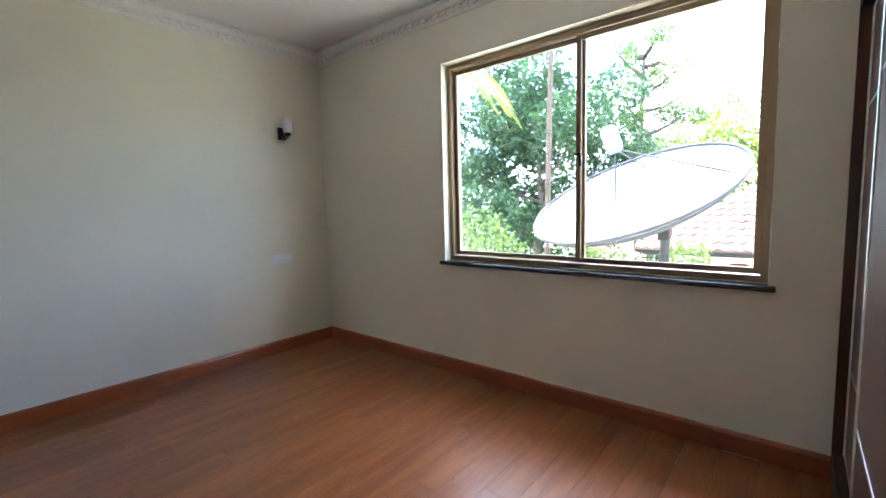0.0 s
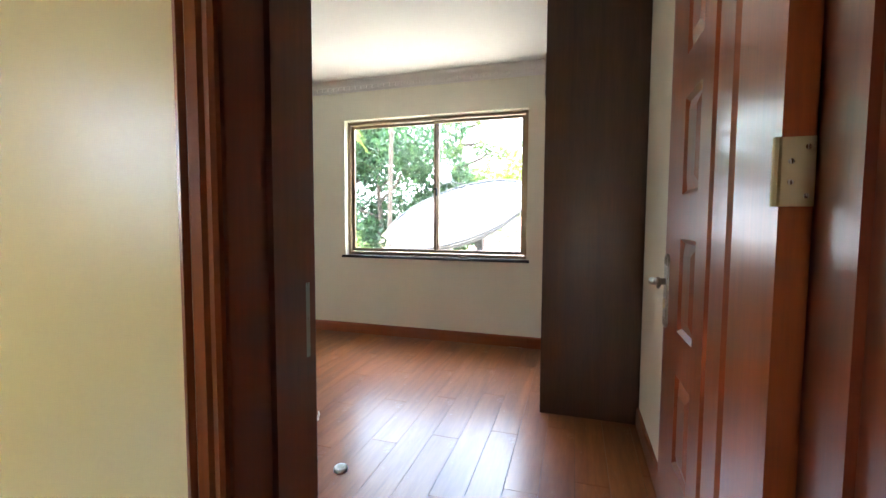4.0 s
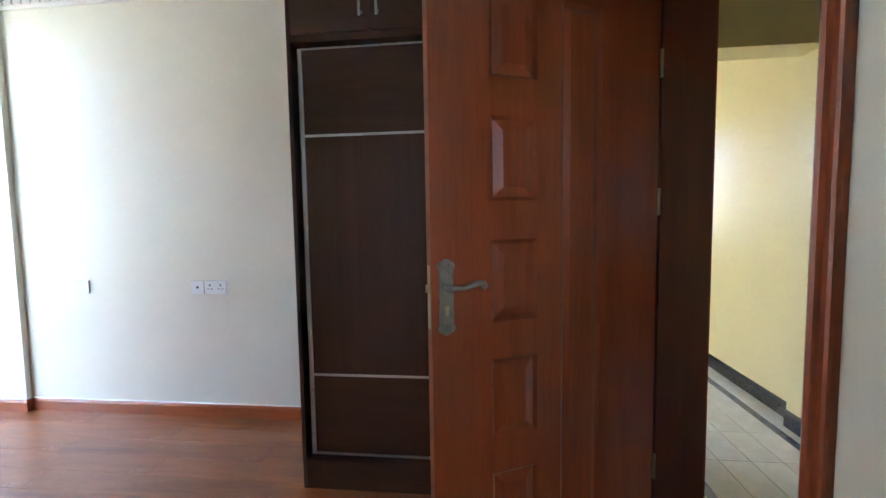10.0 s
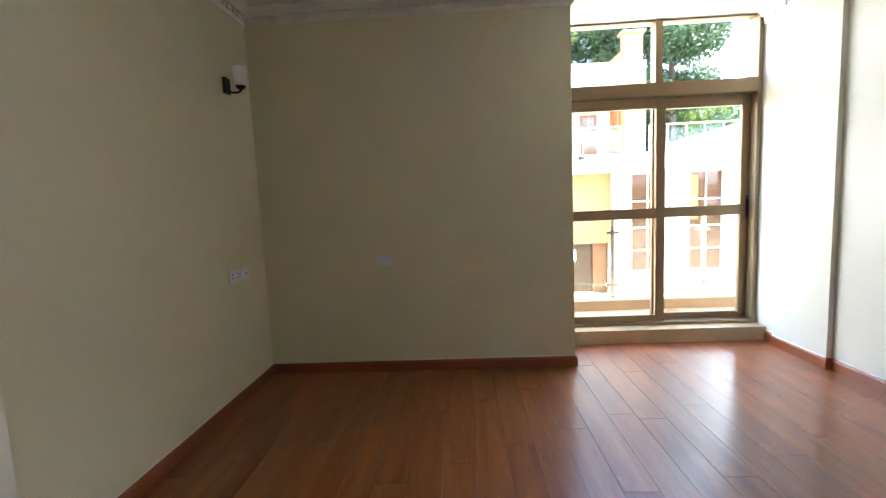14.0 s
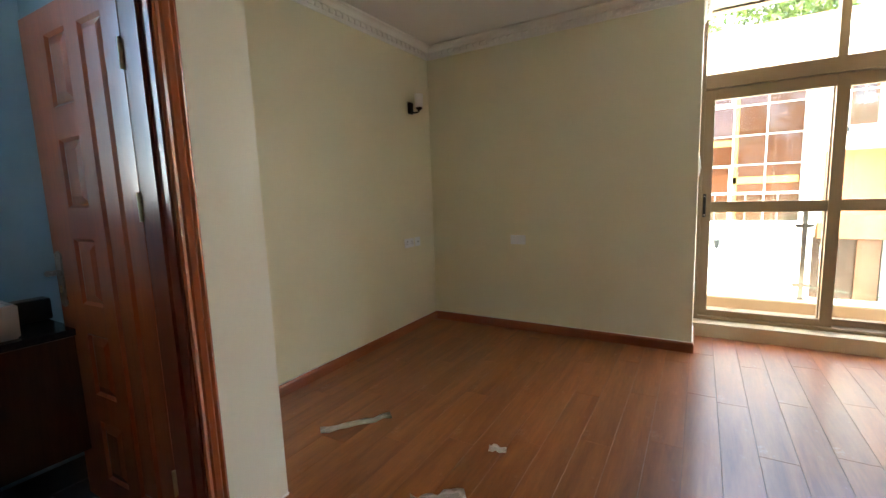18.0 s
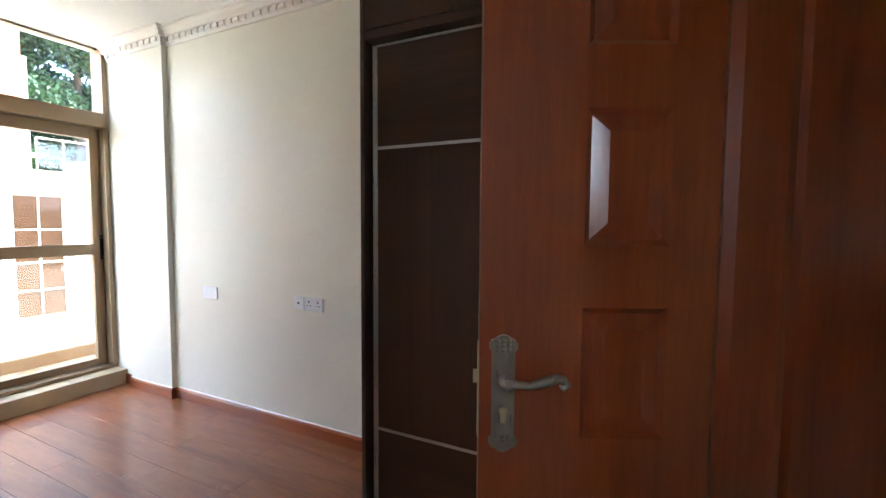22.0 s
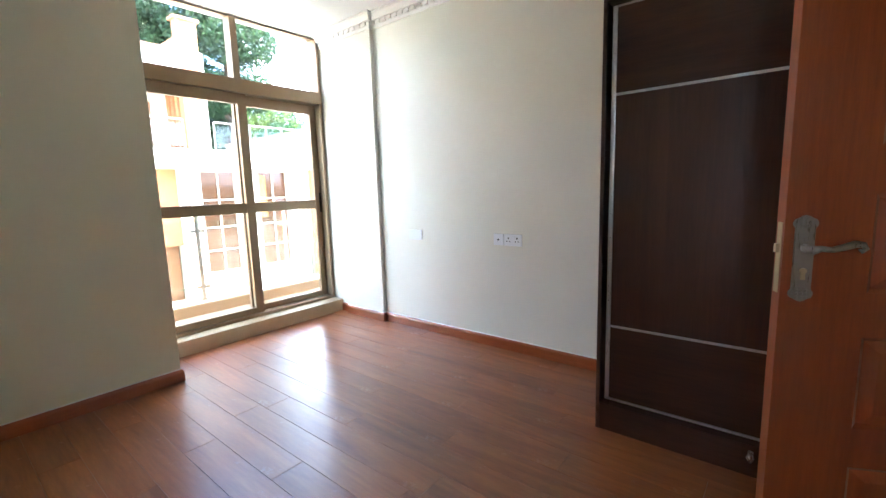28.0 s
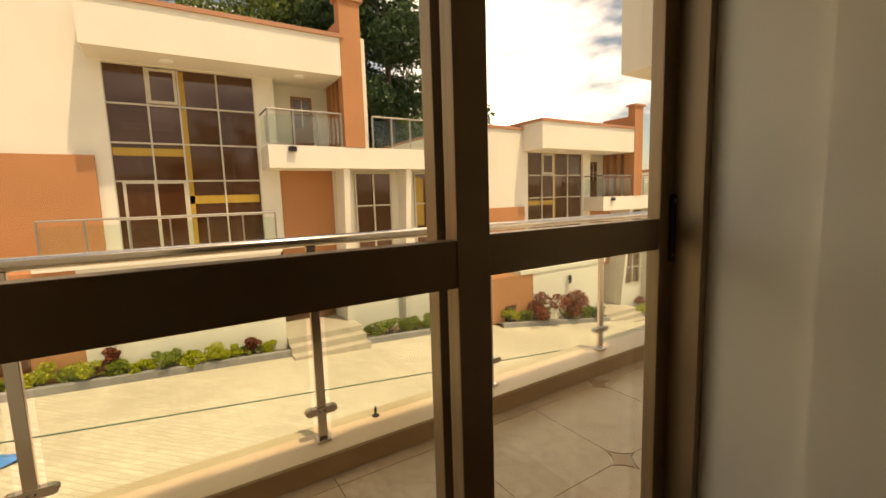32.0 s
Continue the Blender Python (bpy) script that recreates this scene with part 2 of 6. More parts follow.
# ---- mesh helpers ----
def link_mesh(name, bm, mat, parent=None, label="", smooth=False):
    me = bpy.data.meshes.new(name)
    bm.to_mesh(me)
    bm.free()
    for m in mat if isinstance(mat, (list, tuple)) else [mat]:
        me.materials.append(m)
    if smooth:
        for p in me.polygons:
            p.use_smooth = True
    ob = new(name, me)
    if parent:
        ob.parent = parent
    if label:
        ob["label"] = label
    return ob


def part(name, bm, mat, parent, label="", smooth=False):
    return link_mesh(name, bm, mat, parent, label, smooth)


def thing(name, at, label, category, group="", turn=0.0, kind=""):
    ob = new(name)
    ob.matrix_basis = pose(*at, 0, 0, turn)
    return tagged(ob, label, category, group, kind)


def box(bm, x0, x1, y0, y1, z0, z1, bevel=0.0, slot=0):
    vs = [bm.verts.new((x, y, z)) for x in (x0, x1) for y in (y0, y1) for z in (z0, z1)]
    quads = [(0, 1, 3, 2), (4, 6, 7, 5), (0, 4, 5, 1), (2, 3, 7, 6), (0, 2, 6, 4), (1, 5, 7, 3)]
    fs = [bm.faces.new([vs[i] for i in q]) for q in quads]
    for f in fs:
        f.material_index = slot
    if bevel:
        edges = list({e for f in fs for e in f.edges})
        r = bmesh.ops.bevel(bm, geom=edges, offset=bevel, segments=2, profile=0.6, affect="EDGES")
        for f in r["faces"]:
            f.material_index = slot
    return fs


def boxed(x0, x1, y0, y1, z0, z1, bevel=0.0):
    bm = bmesh.new()
    box(bm, min(x0, x1), max(x0, x1), min(y0, y1), max(y0, y1), min(z0, z1), max(z0, z1), bevel)
    return bm


def tube(bm, path, radius, sides=10, closed=False, caps=True):
    """A round bar along a list of points, with radius a number or one for each point."""
    pts = [Vector(p) for p in path]
    rings = []
    n = len(pts)
    side = None
    for i, p in enumerate(pts):
        a = pts[i - 1] if i or closed else p
        b = pts[(i + 1) % n] if i < n - 1 or closed else p
        way = (b - a).normalized()
        if side is None:
            side = way.orthogonal().normalized()
        side = (side - way * side.dot(way)).normalized()
        up = way.cross(side)
        r = radius[i] if isinstance(radius, (list, tuple)) else radius
        rings.append([bm.verts.new(p + r * (math.cos(k) * side + math.sin(k) * up)) for k in (2 * math.pi * j / sides for j in range(sides))])
    for i in range(n if closed else n - 1):
        a, b = rings[i], rings[(i + 1) % n]
        for j in range(sides):
            bm.faces.new((a[j], a[(j + 1) % sides], b[(j + 1) % sides], b[j]))
    if caps and not closed:
        bm.faces.new(rings[0][::-1])
        bm.faces.new(rings[-1])


def lathe(bm, profile, sides=24, centre=(0, 0, 0)):
    """A turned solid round z from (radius, z) pairs."""
    c = Vector(centre)
    rings = []
    for r, z in profile:
        if r < 1e-5:
            rings.append([bm.verts.new(c + Vector((0, 0, z)))])
        else:
            rings.append([bm.verts.new(c + Vector((r * math.cos(a), r * math.sin(a), z))) for a in (2 * math.pi * j / sides for j in range(sides))])
    for a, b in zip(rings, rings[1:]):
        for j in range(sides):
            k = (j + 1) % sides
            if len(a) == 1 and len(b) > 1:
                bm.faces.new((a[0], b[k], b[j]))
            elif len(b) == 1 and len(a) > 1:
                bm.faces.new((a[j], a[k], b[0]))
            elif len(a) > 1:
                bm.faces.new((a[j], a[k], b[k], b[j]))


def extrude(bm, outline, depth, to):
    """A solid from a flat outline (u, v), moved into place by to(u, v, w)."""
    a = [bm.verts.new(to(u, v, 0)) for u, v in outline]
    b = [bm.verts.new(to(u, v, depth)) for u, v in outline]
    n = len(a)
    bm.faces.new(a)
    bm.faces.new(b[::-1])
    for i in range(n):
        bm.faces.new((a[i], b[i], b[(i + 1) % n], a[(i + 1) % n]))
    bmesh.ops.recalc_face_normals(bm, faces=bm.faces)


def wall(name, axis, lo, hi, span, height, mats, holes=(), label="painted plaster wall"):
    """A wall with thickness lo..hi across axis, along span, with openings (u0, u1, v0, v1) through it.
    mats: paint of the low side, of the high side, of edges and reveals."""
    us = sorted({*span, *(u for h in holes for u in h[:2])})
    vs = sorted({*height, *(v for h in holes for v in h[2:])})

    def solid(i, j):
        if not (0 <= i < len(us) - 1 and 0 <= j < len(vs) - 1):
            return False
        u, v = (us[i] + us[i + 1]) / 2, (vs[j] + vs[j + 1]) / 2
        return not any(h[0] < u < h[1] and h[2] < v < h[3] for h in holes)

    bm = bmesh.new()
    seen = {}

    def vert(w, u, v):
        key = (w, u, v)
        if key not in seen:
            seen[key] = bm.verts.new((w, u, v) if axis == "x" else (u, w, v))
        return seen[key]

    def quad(pts, slot):
        f = bm.faces.new([vert(*p) for p in pts])
        f.material_index = slot

    for i in range(len(us) - 1):
        for j in range(len(vs) - 1):
            if not solid(i, j):
                continue
            u0, u1, v0, v1 = us[i], us[i + 1], vs[j], vs[j + 1]
            quad([(lo, u0, v0), (lo, u1, v0), (lo, u1, v1), (lo, u0, v1)], 0)
            quad([(hi, u0, v0), (hi, u0, v1), (hi, u1, v1), (hi, u1, v0)], 1)
            for di, dj, e in ((-1, 0, ((u0, v0), (u0, v1))), (1, 0, ((u1, v0), (u1, v1))), (0, -1, ((u0, v0), (u1, v0))), (0, 1, ((u0, v1), (u1, v1)))):
                if not solid(i + di, j + dj):
                    (a, b), (c, d) = e
                    quad([(lo, a, b), (lo, c, d), (hi, c, d), (hi, a, b)], 2)
    bmesh.ops.recalc_face_normals(bm, faces=bm.faces)
    ob = link_mesh(name, bm, list(mats))
    return tagged(ob, label, "wall", kind="structure")


# ---- the plan ----
AX0, AX1, AY0, AY1 = -3.13, 1.19, -1.50, 1.935
HY0, HY1, HX1 = -2.70, -1.73, 1.26
BX0, BX1, BY1, BY_JUT, JUT_X, NIB_X, NIB_Y = -0.505, 3.58, -2.94, -6.83, 1.225, 2.655, -4.135
CEIL, TOP = 2.73, 2.95
WALL_OUT = paint("outer_wall_paint", (0.78, 0.72, 0.58), 0.7, 0.05, 20)

wall("wall_a_north", "y", AY1, AY1 + 0.22, (AX0 - 0.22, AX1 + 0.22), (-0.3, TOP), (CREAM, WALL_OUT, CREAM), [(-1.63, 0.345, 0.865, 2.32)], "cream painted wall with a wide window")
wall("wall_a_west", "x", AX0 - 0.22, AX0, (HY1, AY1), (-0.3, TOP), (WALL_OUT, CREAM, CREAM), (), "cream painted bedroom wall")
wall("wall_a_east", "x", AX1, AX1 + 0.22, (AY0, AY1), (-0.3, TOP), (WALL_OUT, CREAM, CREAM), (), "cream painted bedroom wall")
wall("wall_a_south", "y", HY1, AY0, (AX0, HX1 + 0.15), (-0.3, TOP), (YELLOW, CREAM, MAHOGANY_DARK), [(0.255, 1.155, 0.0, 2.12)], "wall between bedroom and hall, yellow on the hall side")
wall("wall_hall_east", "x", HX1, HX1 + 0.15, (HY0, HY1), (-0.3, TOP), (YELLOW, CREAM_B, YELLOW), (), "yellow gloss painted hall wall")
# unseen landing, added so that daylight spreads evenly into the hall
wall("wall_hall_south", "y", -5.72, -5.50, (AX0 - 0.44, BX0 - 0.22), (-0.3, TOP), (WALL_OUT, YELLOW, YELLOW), (), "unseen yellow wall closing the added landing")
# both bare openings are invented sources of daylight for the hall
wall("wall_hall_west", "x", AX0 - 0.44, AX0 - 0.22, (-5.50, HY1), (-0.3, TOP), (WALL_OUT, YELLOW, YELLOW), [(-5.35, -4.1, 0.95, 2.4), (-2.45, -2.12, 0.95, 2.2)], "unseen yellow landing wall with two openings added for hall light")
wall("wall_b_north", "y", BY1, HY0, (BX0 - 0.22, NIB_X), (-0.3, TOP), (CREAM_B, YELLOW, MAHOGANY_DARK), [(0.255, 1.18, 0.0, 2.12)], "wall between hall and bedroom, pale cream on the bedroom side")
wall("wall_b_west", "x", BX0 - 0.22, BX0, (-7.62, BY1), (-0.3, TOP), (YELLOW, CREAM_B, CREAM_B), (), "pale cream bedroom wall with sockets")
wall("wall_b_south", "y", BY_JUT - 0.22, BY_JUT, (JUT_X, BX1 + 0.22), (-0.3, TOP), (WALL_OUT, CREAM_WARM, CREAM_B), (), "cream bedroom wall beside the balcony recess")
wall("wall_b_recess", "x", JUT_X, JUT_X + 0.22, (-7.62, BY_JUT - 0.22), (-0.3, TOP), (CREAM_B, WALL_OUT, CREAM_B), (), "pale cream side of the balcony recess")
wall("wall_b_east", "x", BX1, BX1 + 0.22, (BY_JUT, NIB_Y), (-0.3, TOP), (CREAM_WARM, WALL_OUT, CREAM_WARM), (), "cream bedroom wall with a sconce")
BATH_BLUE = stone("blue_grey_wall_tile", (0.33, 0.465, 0.56), (0.43, 0.565, 0.655), 0.25, 2.0)
wall("wall_bath_west", "x", NIB_X, NIB_X + 0.19, (NIB_Y, HY0 + 0.3), (-0.3, TOP), (CREAM_B, BATH_BLUE, CREAM_B), [(-3.83, -3.02, 0.0, 2.12)], "pale cream wall with the bathroom doorway")
wall("wall_bath_south", "y", NIB_Y, -3.90, (NIB_X + 0.19, 4.22), (-0.3, TOP), (CREAM_WARM, BATH_BLUE, CREAM_WARM), (), "wall between bedroom and bathroom")
wall("wall_bath_east", "x", 4.0, 4.22, (-3.90, HY0 + 0.3), (-0.3, TOP), (BATH_BLUE, WALL_OUT, BATH_BLUE), [(-3.20, -2.70, 1.30, 2.55)], "blue grey tiled bathroom wall with a window")
wall("wall_bath_north", "y", HY0 + 0.3, HY0 + 0.5, (HX1 + 0.15, 4.22), (-0.3, TOP), (BATH_BLUE, WALL_OUT, BATH_BLUE), (), "blue grey tiled bathroom wall")


def pilaster():
    bm = boxed(BX0 - 0.01, BX0 + 0.038, -7.17, -6.645, 0, CEIL)
    tagged(link_mesh("wall_pilaster", bm, CREAM_B), "pale cream pilaster beside the balcony door", "wall", kind="structure")
    bm = boxed(-0.66, -0.457, HY1 - 0.07, HY1 + 0.01, 0, 2.125)
    tagged(link_mesh("wall_hall_pier", bm, YELLOW), "yellow painted pier of the hall opening", "wall", kind="structure")
    bm = boxed(-0.66, -0.457, HY0 - 0.01, HY1 + 0.01, 2.125, CEIL)
    tagged(link_mesh("wall_hall_beam", bm, YELLOW), "yellow painted beam over the hall opening", "wall", kind="structure")
    bm = boxed(BX0 - 0.22, JUT_X, -7.62, -7.42, 2.74, TOP)
    tagged(link_mesh("wall_b_lintel", bm, CREAM_B), "lintel over the balcony door", "wall", kind="structure")


pilaster()


def slab(name, x0, x1, y0, y1, z0, z1, mat, label, category):
    return tagged(link_mesh(name, boxed(x0, x1, y0, y1, z0, z1), mat), label, category, kind="structure")


slab("ceiling_a", AX0, AX1, AY0, AY1, CEIL, CEIL + 0.1, CEILING, "flat white painted ceiling", "ceiling")
slab("ceiling_hall", AX0 - 0.22, HX1, HY0, HY1, CEIL, CEIL + 0.1, CEILING, "flat white painted ceiling", "ceiling")
# ceiling and floor of the added landing, out of view
slab("ceiling_landing", AX0 - 0.22, BX0 - 0.22, -5.50, HY0, CEIL, CEIL + 0.1, CEILING, "flat white painted ceiling", "ceiling")
slab("floor_landing", AX0 - 0.22, BX0 - 0.22, -5.50, HY0, -0.3, -0.002, HALL_TILE, "grey beige tiled floor of the unseen added landing", "floor")
slab("ceiling_b", BX0, BX1, BY_JUT, BY1, CEIL + 0.01, CEIL + 0.1, CEILING, "flat white painted ceiling", "ceiling")
slab("ceiling_recess", BX0, JUT_X, -7.42, BY_JUT, CEIL + 0.01, CEIL + 0.1, CEILING, "flat white painted ceiling", "ceiling")
slab("ceiling_bath", NIB_X + 0.19, 4.0, -3.90, HY0 + 0.3, CEIL, CEIL + 0.1, CEILING, "flat white painted ceiling", "ceiling")
slab("roof", AX0 - 1.2, 5.2, -7.75, AY1 + 0.95, TOP, TOP + 0.2, WALL_OUT, "flat roof slab", "roof")
slab("floor_bed_a", AX0, AX1, AY0, AY1, -0.3, -0.012, GROUT, "reddish brown laminate plank floor", "floor")
slab("floor_hall", AX0 - 0.22, HX1, HY0, HY1, -0.3, -0.012, HALL_GROUT, "grey beige tiled hall floor with a black border", "floor")
slab("floor_bed_b", BX0, BX1, -7.42, BY1, -0.3, -0.012, GROUT, "reddish brown laminate plank floor", "floor")
slab("floor_bath", NIB_X + 0.19, 4.0, -3.90, HY0 + 0.3, -0.3, -0.02, BATH_BLUE, "blue grey tiled bathroom floor", "floor")
slab("threshold_a", 0.255, 1.155, HY1, AY0, -0.3, 0.004, BLACK_STONE, "dark stone door threshold", "threshold")
slab("threshold_b", 0.255, 1.18, BY1, HY0, -0.3, 0.004, BLACK_STONE, "dark stone door threshold", "threshold")
slab("threshold_bath", NIB_X, NIB_X + 0.19, -3.83, -3.02, -0.3, 0.004, BLACK_STONE, "dark stone door threshold", "threshold")


# ---- cornices and skirtings ----
def run_frame(a, b, inward):
    """Axes of a run along a wall from a to b: along it, and away from the wall."""
    a, b = Vector((*a, 0)), Vector((*b, 0))
    return a, (b - a).normalized(), Vector((*inward, 0)), (b - a).length


def cornice(name, a, b, inward, top, trim=(0.0, 0.0)):
    """A plaster cornice with a cove, a bead and a row of small dentils. trim: mitre at each end, + for inner, - for outer corners."""
    a, along, out, length = run_frame(a, b, inward)
    prof = [(0.0, -0.115), (0.008, -0.115), (0.012, -0.104), (0.016, -0.098), (0.018, -0.062), (0.040, -0.058), (0.044, -0.048), (0.052, -0.030), (0.066, -0.018), (0.078, -0.014), (0.080, -0.002), (0.0, -0.002)]
    bm = bmesh.new()
    ends = []
    for s, cut in ((0.0, trim[0]), (length, -trim[1])):
        ends.append([bm.verts.new(a + along * (s + cut * (d / 0.08)) + out * d + Vector((0, 0, top + z))) for d, z in prof])
    n = len(prof)
    for i in range(n):
        bm.faces.new((ends[0][i], ends[0][(i + 1) % n], ends[1][(i + 1) % n], ends[1][i]))
    bm.faces.new(ends[0][::-1])
    bm.faces.new(ends[1])
    pitch = 0.066
    count = max(1, int((length - 0.02) / pitch))
    for k in range(count):
        c = a + along * ((k + 0.5) * length / count)
        vs = []
        for z0, z1, d0, d1, w in ((-0.100, -0.058, 0.012, 0.029, 0.019),):
            for s in (-w, w):
                for d, zz in ((d0, z0 + 0.004), (d1, z0 + 0.012), (d1, z1), (d0, z1)):
                    vs.append(bm.verts.new(c + along * s + out * d + Vector((0, 0, top + zz))))
        for i in range(4):
            j = (i + 1) % 4
            bm.faces.new((vs[i], vs[j], vs[4 + j], vs[4 + i]))
        bm.faces.new(vs[:4][::-1])
        bm.faces.new(vs[4:])
    bmesh.ops.recalc_face_normals(bm, faces=bm.faces)
    tagged(link_mesh(name, bm, PLASTER), "white plaster cornice with small dentils", "cornice", kind="structure")


def skirting(name, a, b, inward, mat, height=0.11, thick=0.016, trim=(0.0, 0.0), label="reddish brown wooden skirting board"):
    a, along, out, length = run_frame(a, b, inward)
    prof = [(0.0, 0.0), (thick, 0.0), (thick, height - 0.018), (thick - 0.003, height - 0.010), (thick - 0.004, height - 0.006), (thick - 0.009, height), (0.0, height)]
    bm = bmesh.new()
    ends = []
    for s, cut in ((0.0, trim[0]), (length, -trim[1])):
        ends.append([bm.verts.new(a + along * (s + cut * (d / thick)) + out * d + Vector((0, 0, z + 0.001))) for d, z in prof])
    n = len(prof)
    for i in range(n):
        bm.faces.new((ends[0][i], ends[0][(i + 1) % n], ends[1][(i + 1) % n], ends[1][i]))
    bm.faces.new(ends[0][::-1])
    bm.faces.new(ends[1])
    bmesh.ops.recalc_face_normals(bm, faces=bm.faces)
    tagged(link_mesh(name, bm, mat), label, "baseboard", kind="structure")


def caulk_line(a, b, inward, z):
    """The pale line of filler along the top of a skirting board."""
    a, along, out, length = run_frame(a, b, inward)
    bm = bmesh.new()
    ends = [[bm.verts.new(a + along * s + out * d + Vector((0, 0, z + h))) for d, h in ((0.0, 0.0), (0.0068, 0.0), (0.004, 0.0035), (0.0, 0.005))] for s in (0.0, length)]
    for i in range(4):
        bm.faces.new((ends[0][i], ends[0][(i + 1) % 4], ends[1][(i + 1) % 4], ends[1][i]))
    bm.faces.new(ends[0][::-1])
    bm.faces.new(ends[1])
    bmesh.ops.recalc_face_normals(bm, faces=bm.faces)
    tagged(link_mesh("trim", bm, PLASTER), "thin pale filler line above a skirting board", "trim", kind="structure")


def runs():
    c = 0.08
    for a, b, inward, t in (
        ((AX0, AY1), (AX1, AY1), (0, -1), (c, c)), ((AX0, AY0), (AX0, AY1), (1, 0), (c, c)),
        ((AX1, AY0), (AX1, AY1), (-1, 0), (c, c)), ((AX0, AY0), (AX1, AY0), (0, 1), (c, c)),
    ):
        cornice("cornice", a, b, inward, CEIL, t)
    top = CEIL + 0.01
    for a, b, inward, t in (
        ((BX0, BY1), (BX0, -6.645), (1, 0), (c, c)), ((BX0, -6.645), (BX0 + 0.038, -6.645), (0, 1), (c, -c)),
        ((BX0 + 0.038, -6.645), (BX0 + 0.038, -7.17), (1, 0), (-c, 0)), ((BX0, -7.17), (BX0, -7.42), (1, 0), (0, 0)),
        ((JUT_X, BY_JUT), (BX1, BY_JUT), (0, 1), (-c, c)), ((JUT_X, -7.42), (JUT_X, BY_JUT), (-1, 0), (0, -c)),
        ((BX1, BY_JUT), (BX1, NIB_Y), (-1, 0), (c, c)), ((NIB_X, NIB_Y), (BX1, NIB_Y), (0, -1), (-c, c)),
        ((NIB_X, NIB_Y), (NIB_X, BY1), (-1, 0), (-c, c)), ((BX0, BY1), (NIB_X, BY1), (0, -1), (c, c)),
    ):
        cornice("cornice", a, b, inward, top, t)
    k = 0.016
    for a, b, inward, m, t in (
        ((AX0, AY1), (0.6, AY1), (0, -1), SKIRT, (k, 0)), ((AX0, AY0), (AX0, AY1), (1, 0), SKIRT_Y, (k, k)),
        ((AX1, AY0), (AX1, 0.515), (-1, 0), SKIRT_Y, (k, 0)), ((AX0, AY0), (0.23, AY0), (0, 1), SKIRT, (k, 0)),
        ((BX0, -4.41), (BX0, -6.645), (1, 0), SKIRT_Y, (0, k)), ((BX0, -6.645), (BX0 + 0.038, -6.645), (0, 1), SKIRT, (k, -k)),
        ((BX0 + 0.038, -6.645), (BX0 + 0.038, -7.17), (1, 0), SKIRT_Y, (-k, 0)), ((BX0, -7.17), (BX0, -7.30), (1, 0), SKIRT_Y, (0, 0)),
        ((JUT_X, BY_JUT), (BX1, BY_JUT), (0, 1), SKIRT, (-k, k)), ((JUT_X, -7.30), (JUT_X, BY_JUT), (-1, 0), SKIRT_Y, (0, -k)),
        ((BX1, BY_JUT), (BX1, NIB_Y), (-1, 0), SKIRT_Y, (k, k)), ((NIB_X, NIB_Y), (BX1, NIB_Y), (0, -1), SKIRT, (-k, k)),
        ((NIB_X, NIB_Y), (NIB_X, -3.885), (-1, 0), SKIRT_Y, (-k, 0)), ((1.225, BY1), (NIB_X, BY1), (0, -1), SKIRT, (0, k)),
    ):
        in_b = a[1] < -2.9
        skirting("baseboard", a, b, inward, m, 0.082 if in_b else 0.11, trim=t)
        if in_b:
            caulk_line(a, b, inward, 0.083)
    tile = "black granite skirting along the hall"
    for a, b, inward in (
        ((-0.457, HY1), (0.225, HY1), (0, -1)), ((-0.66, HY1 - 0.07), (-0.457, HY1 - 0.07), (0, -1)), ((-0.457, HY1 - 0.07), (-0.457, HY1), (1, 0)),
        ((AX0 - 0.22, HY1), (-0.66, HY1), (0, -1)), ((HX1, HY0), (HX1, HY1), (-1, 0)), ((AX0 - 0.22, HY0), (0.19, HY0), (0, 1)),
    ):
        skirting("baseboard_hall", a, b, inward, BLACK_STONE, 0.10, 0.012, label=tile)


runs()


# ---- doors ----
def profile_strip(bm, x0, x1, z0, z1, y, depth, width):
    """A raised panel with a sloping border, lying on the plane y, proud or sunk by depth."""
    a = [bm.verts.new(p) for p in ((x0, y, z0), (x1, y, z0), (x1, y, z1), (x0, y, z1))]
    s = 0.012
    g = [bm.verts.new(p) for p in ((x0 + s, y - depth, z0 + s), (x1 - s, y - depth, z0 + s), (x1 - s, y - depth, z1 - s), (x0 + s, y - depth, z1 - s))]
    h = width
    b = [bm.verts.new(p) for p in ((x0 + h, y, z0 + h), (x1 - h, y, z0 + h), (x1 - h, y, z1 - h), (x0 + h, y, z1 - h))]
    for r, q in ((a, g), (g, b)):
        for i in range(4):
            bm.faces.new((r[i], r[(i + 1) % 4], q[(i + 1) % 4], q[i]))
    bm.faces.new(b)


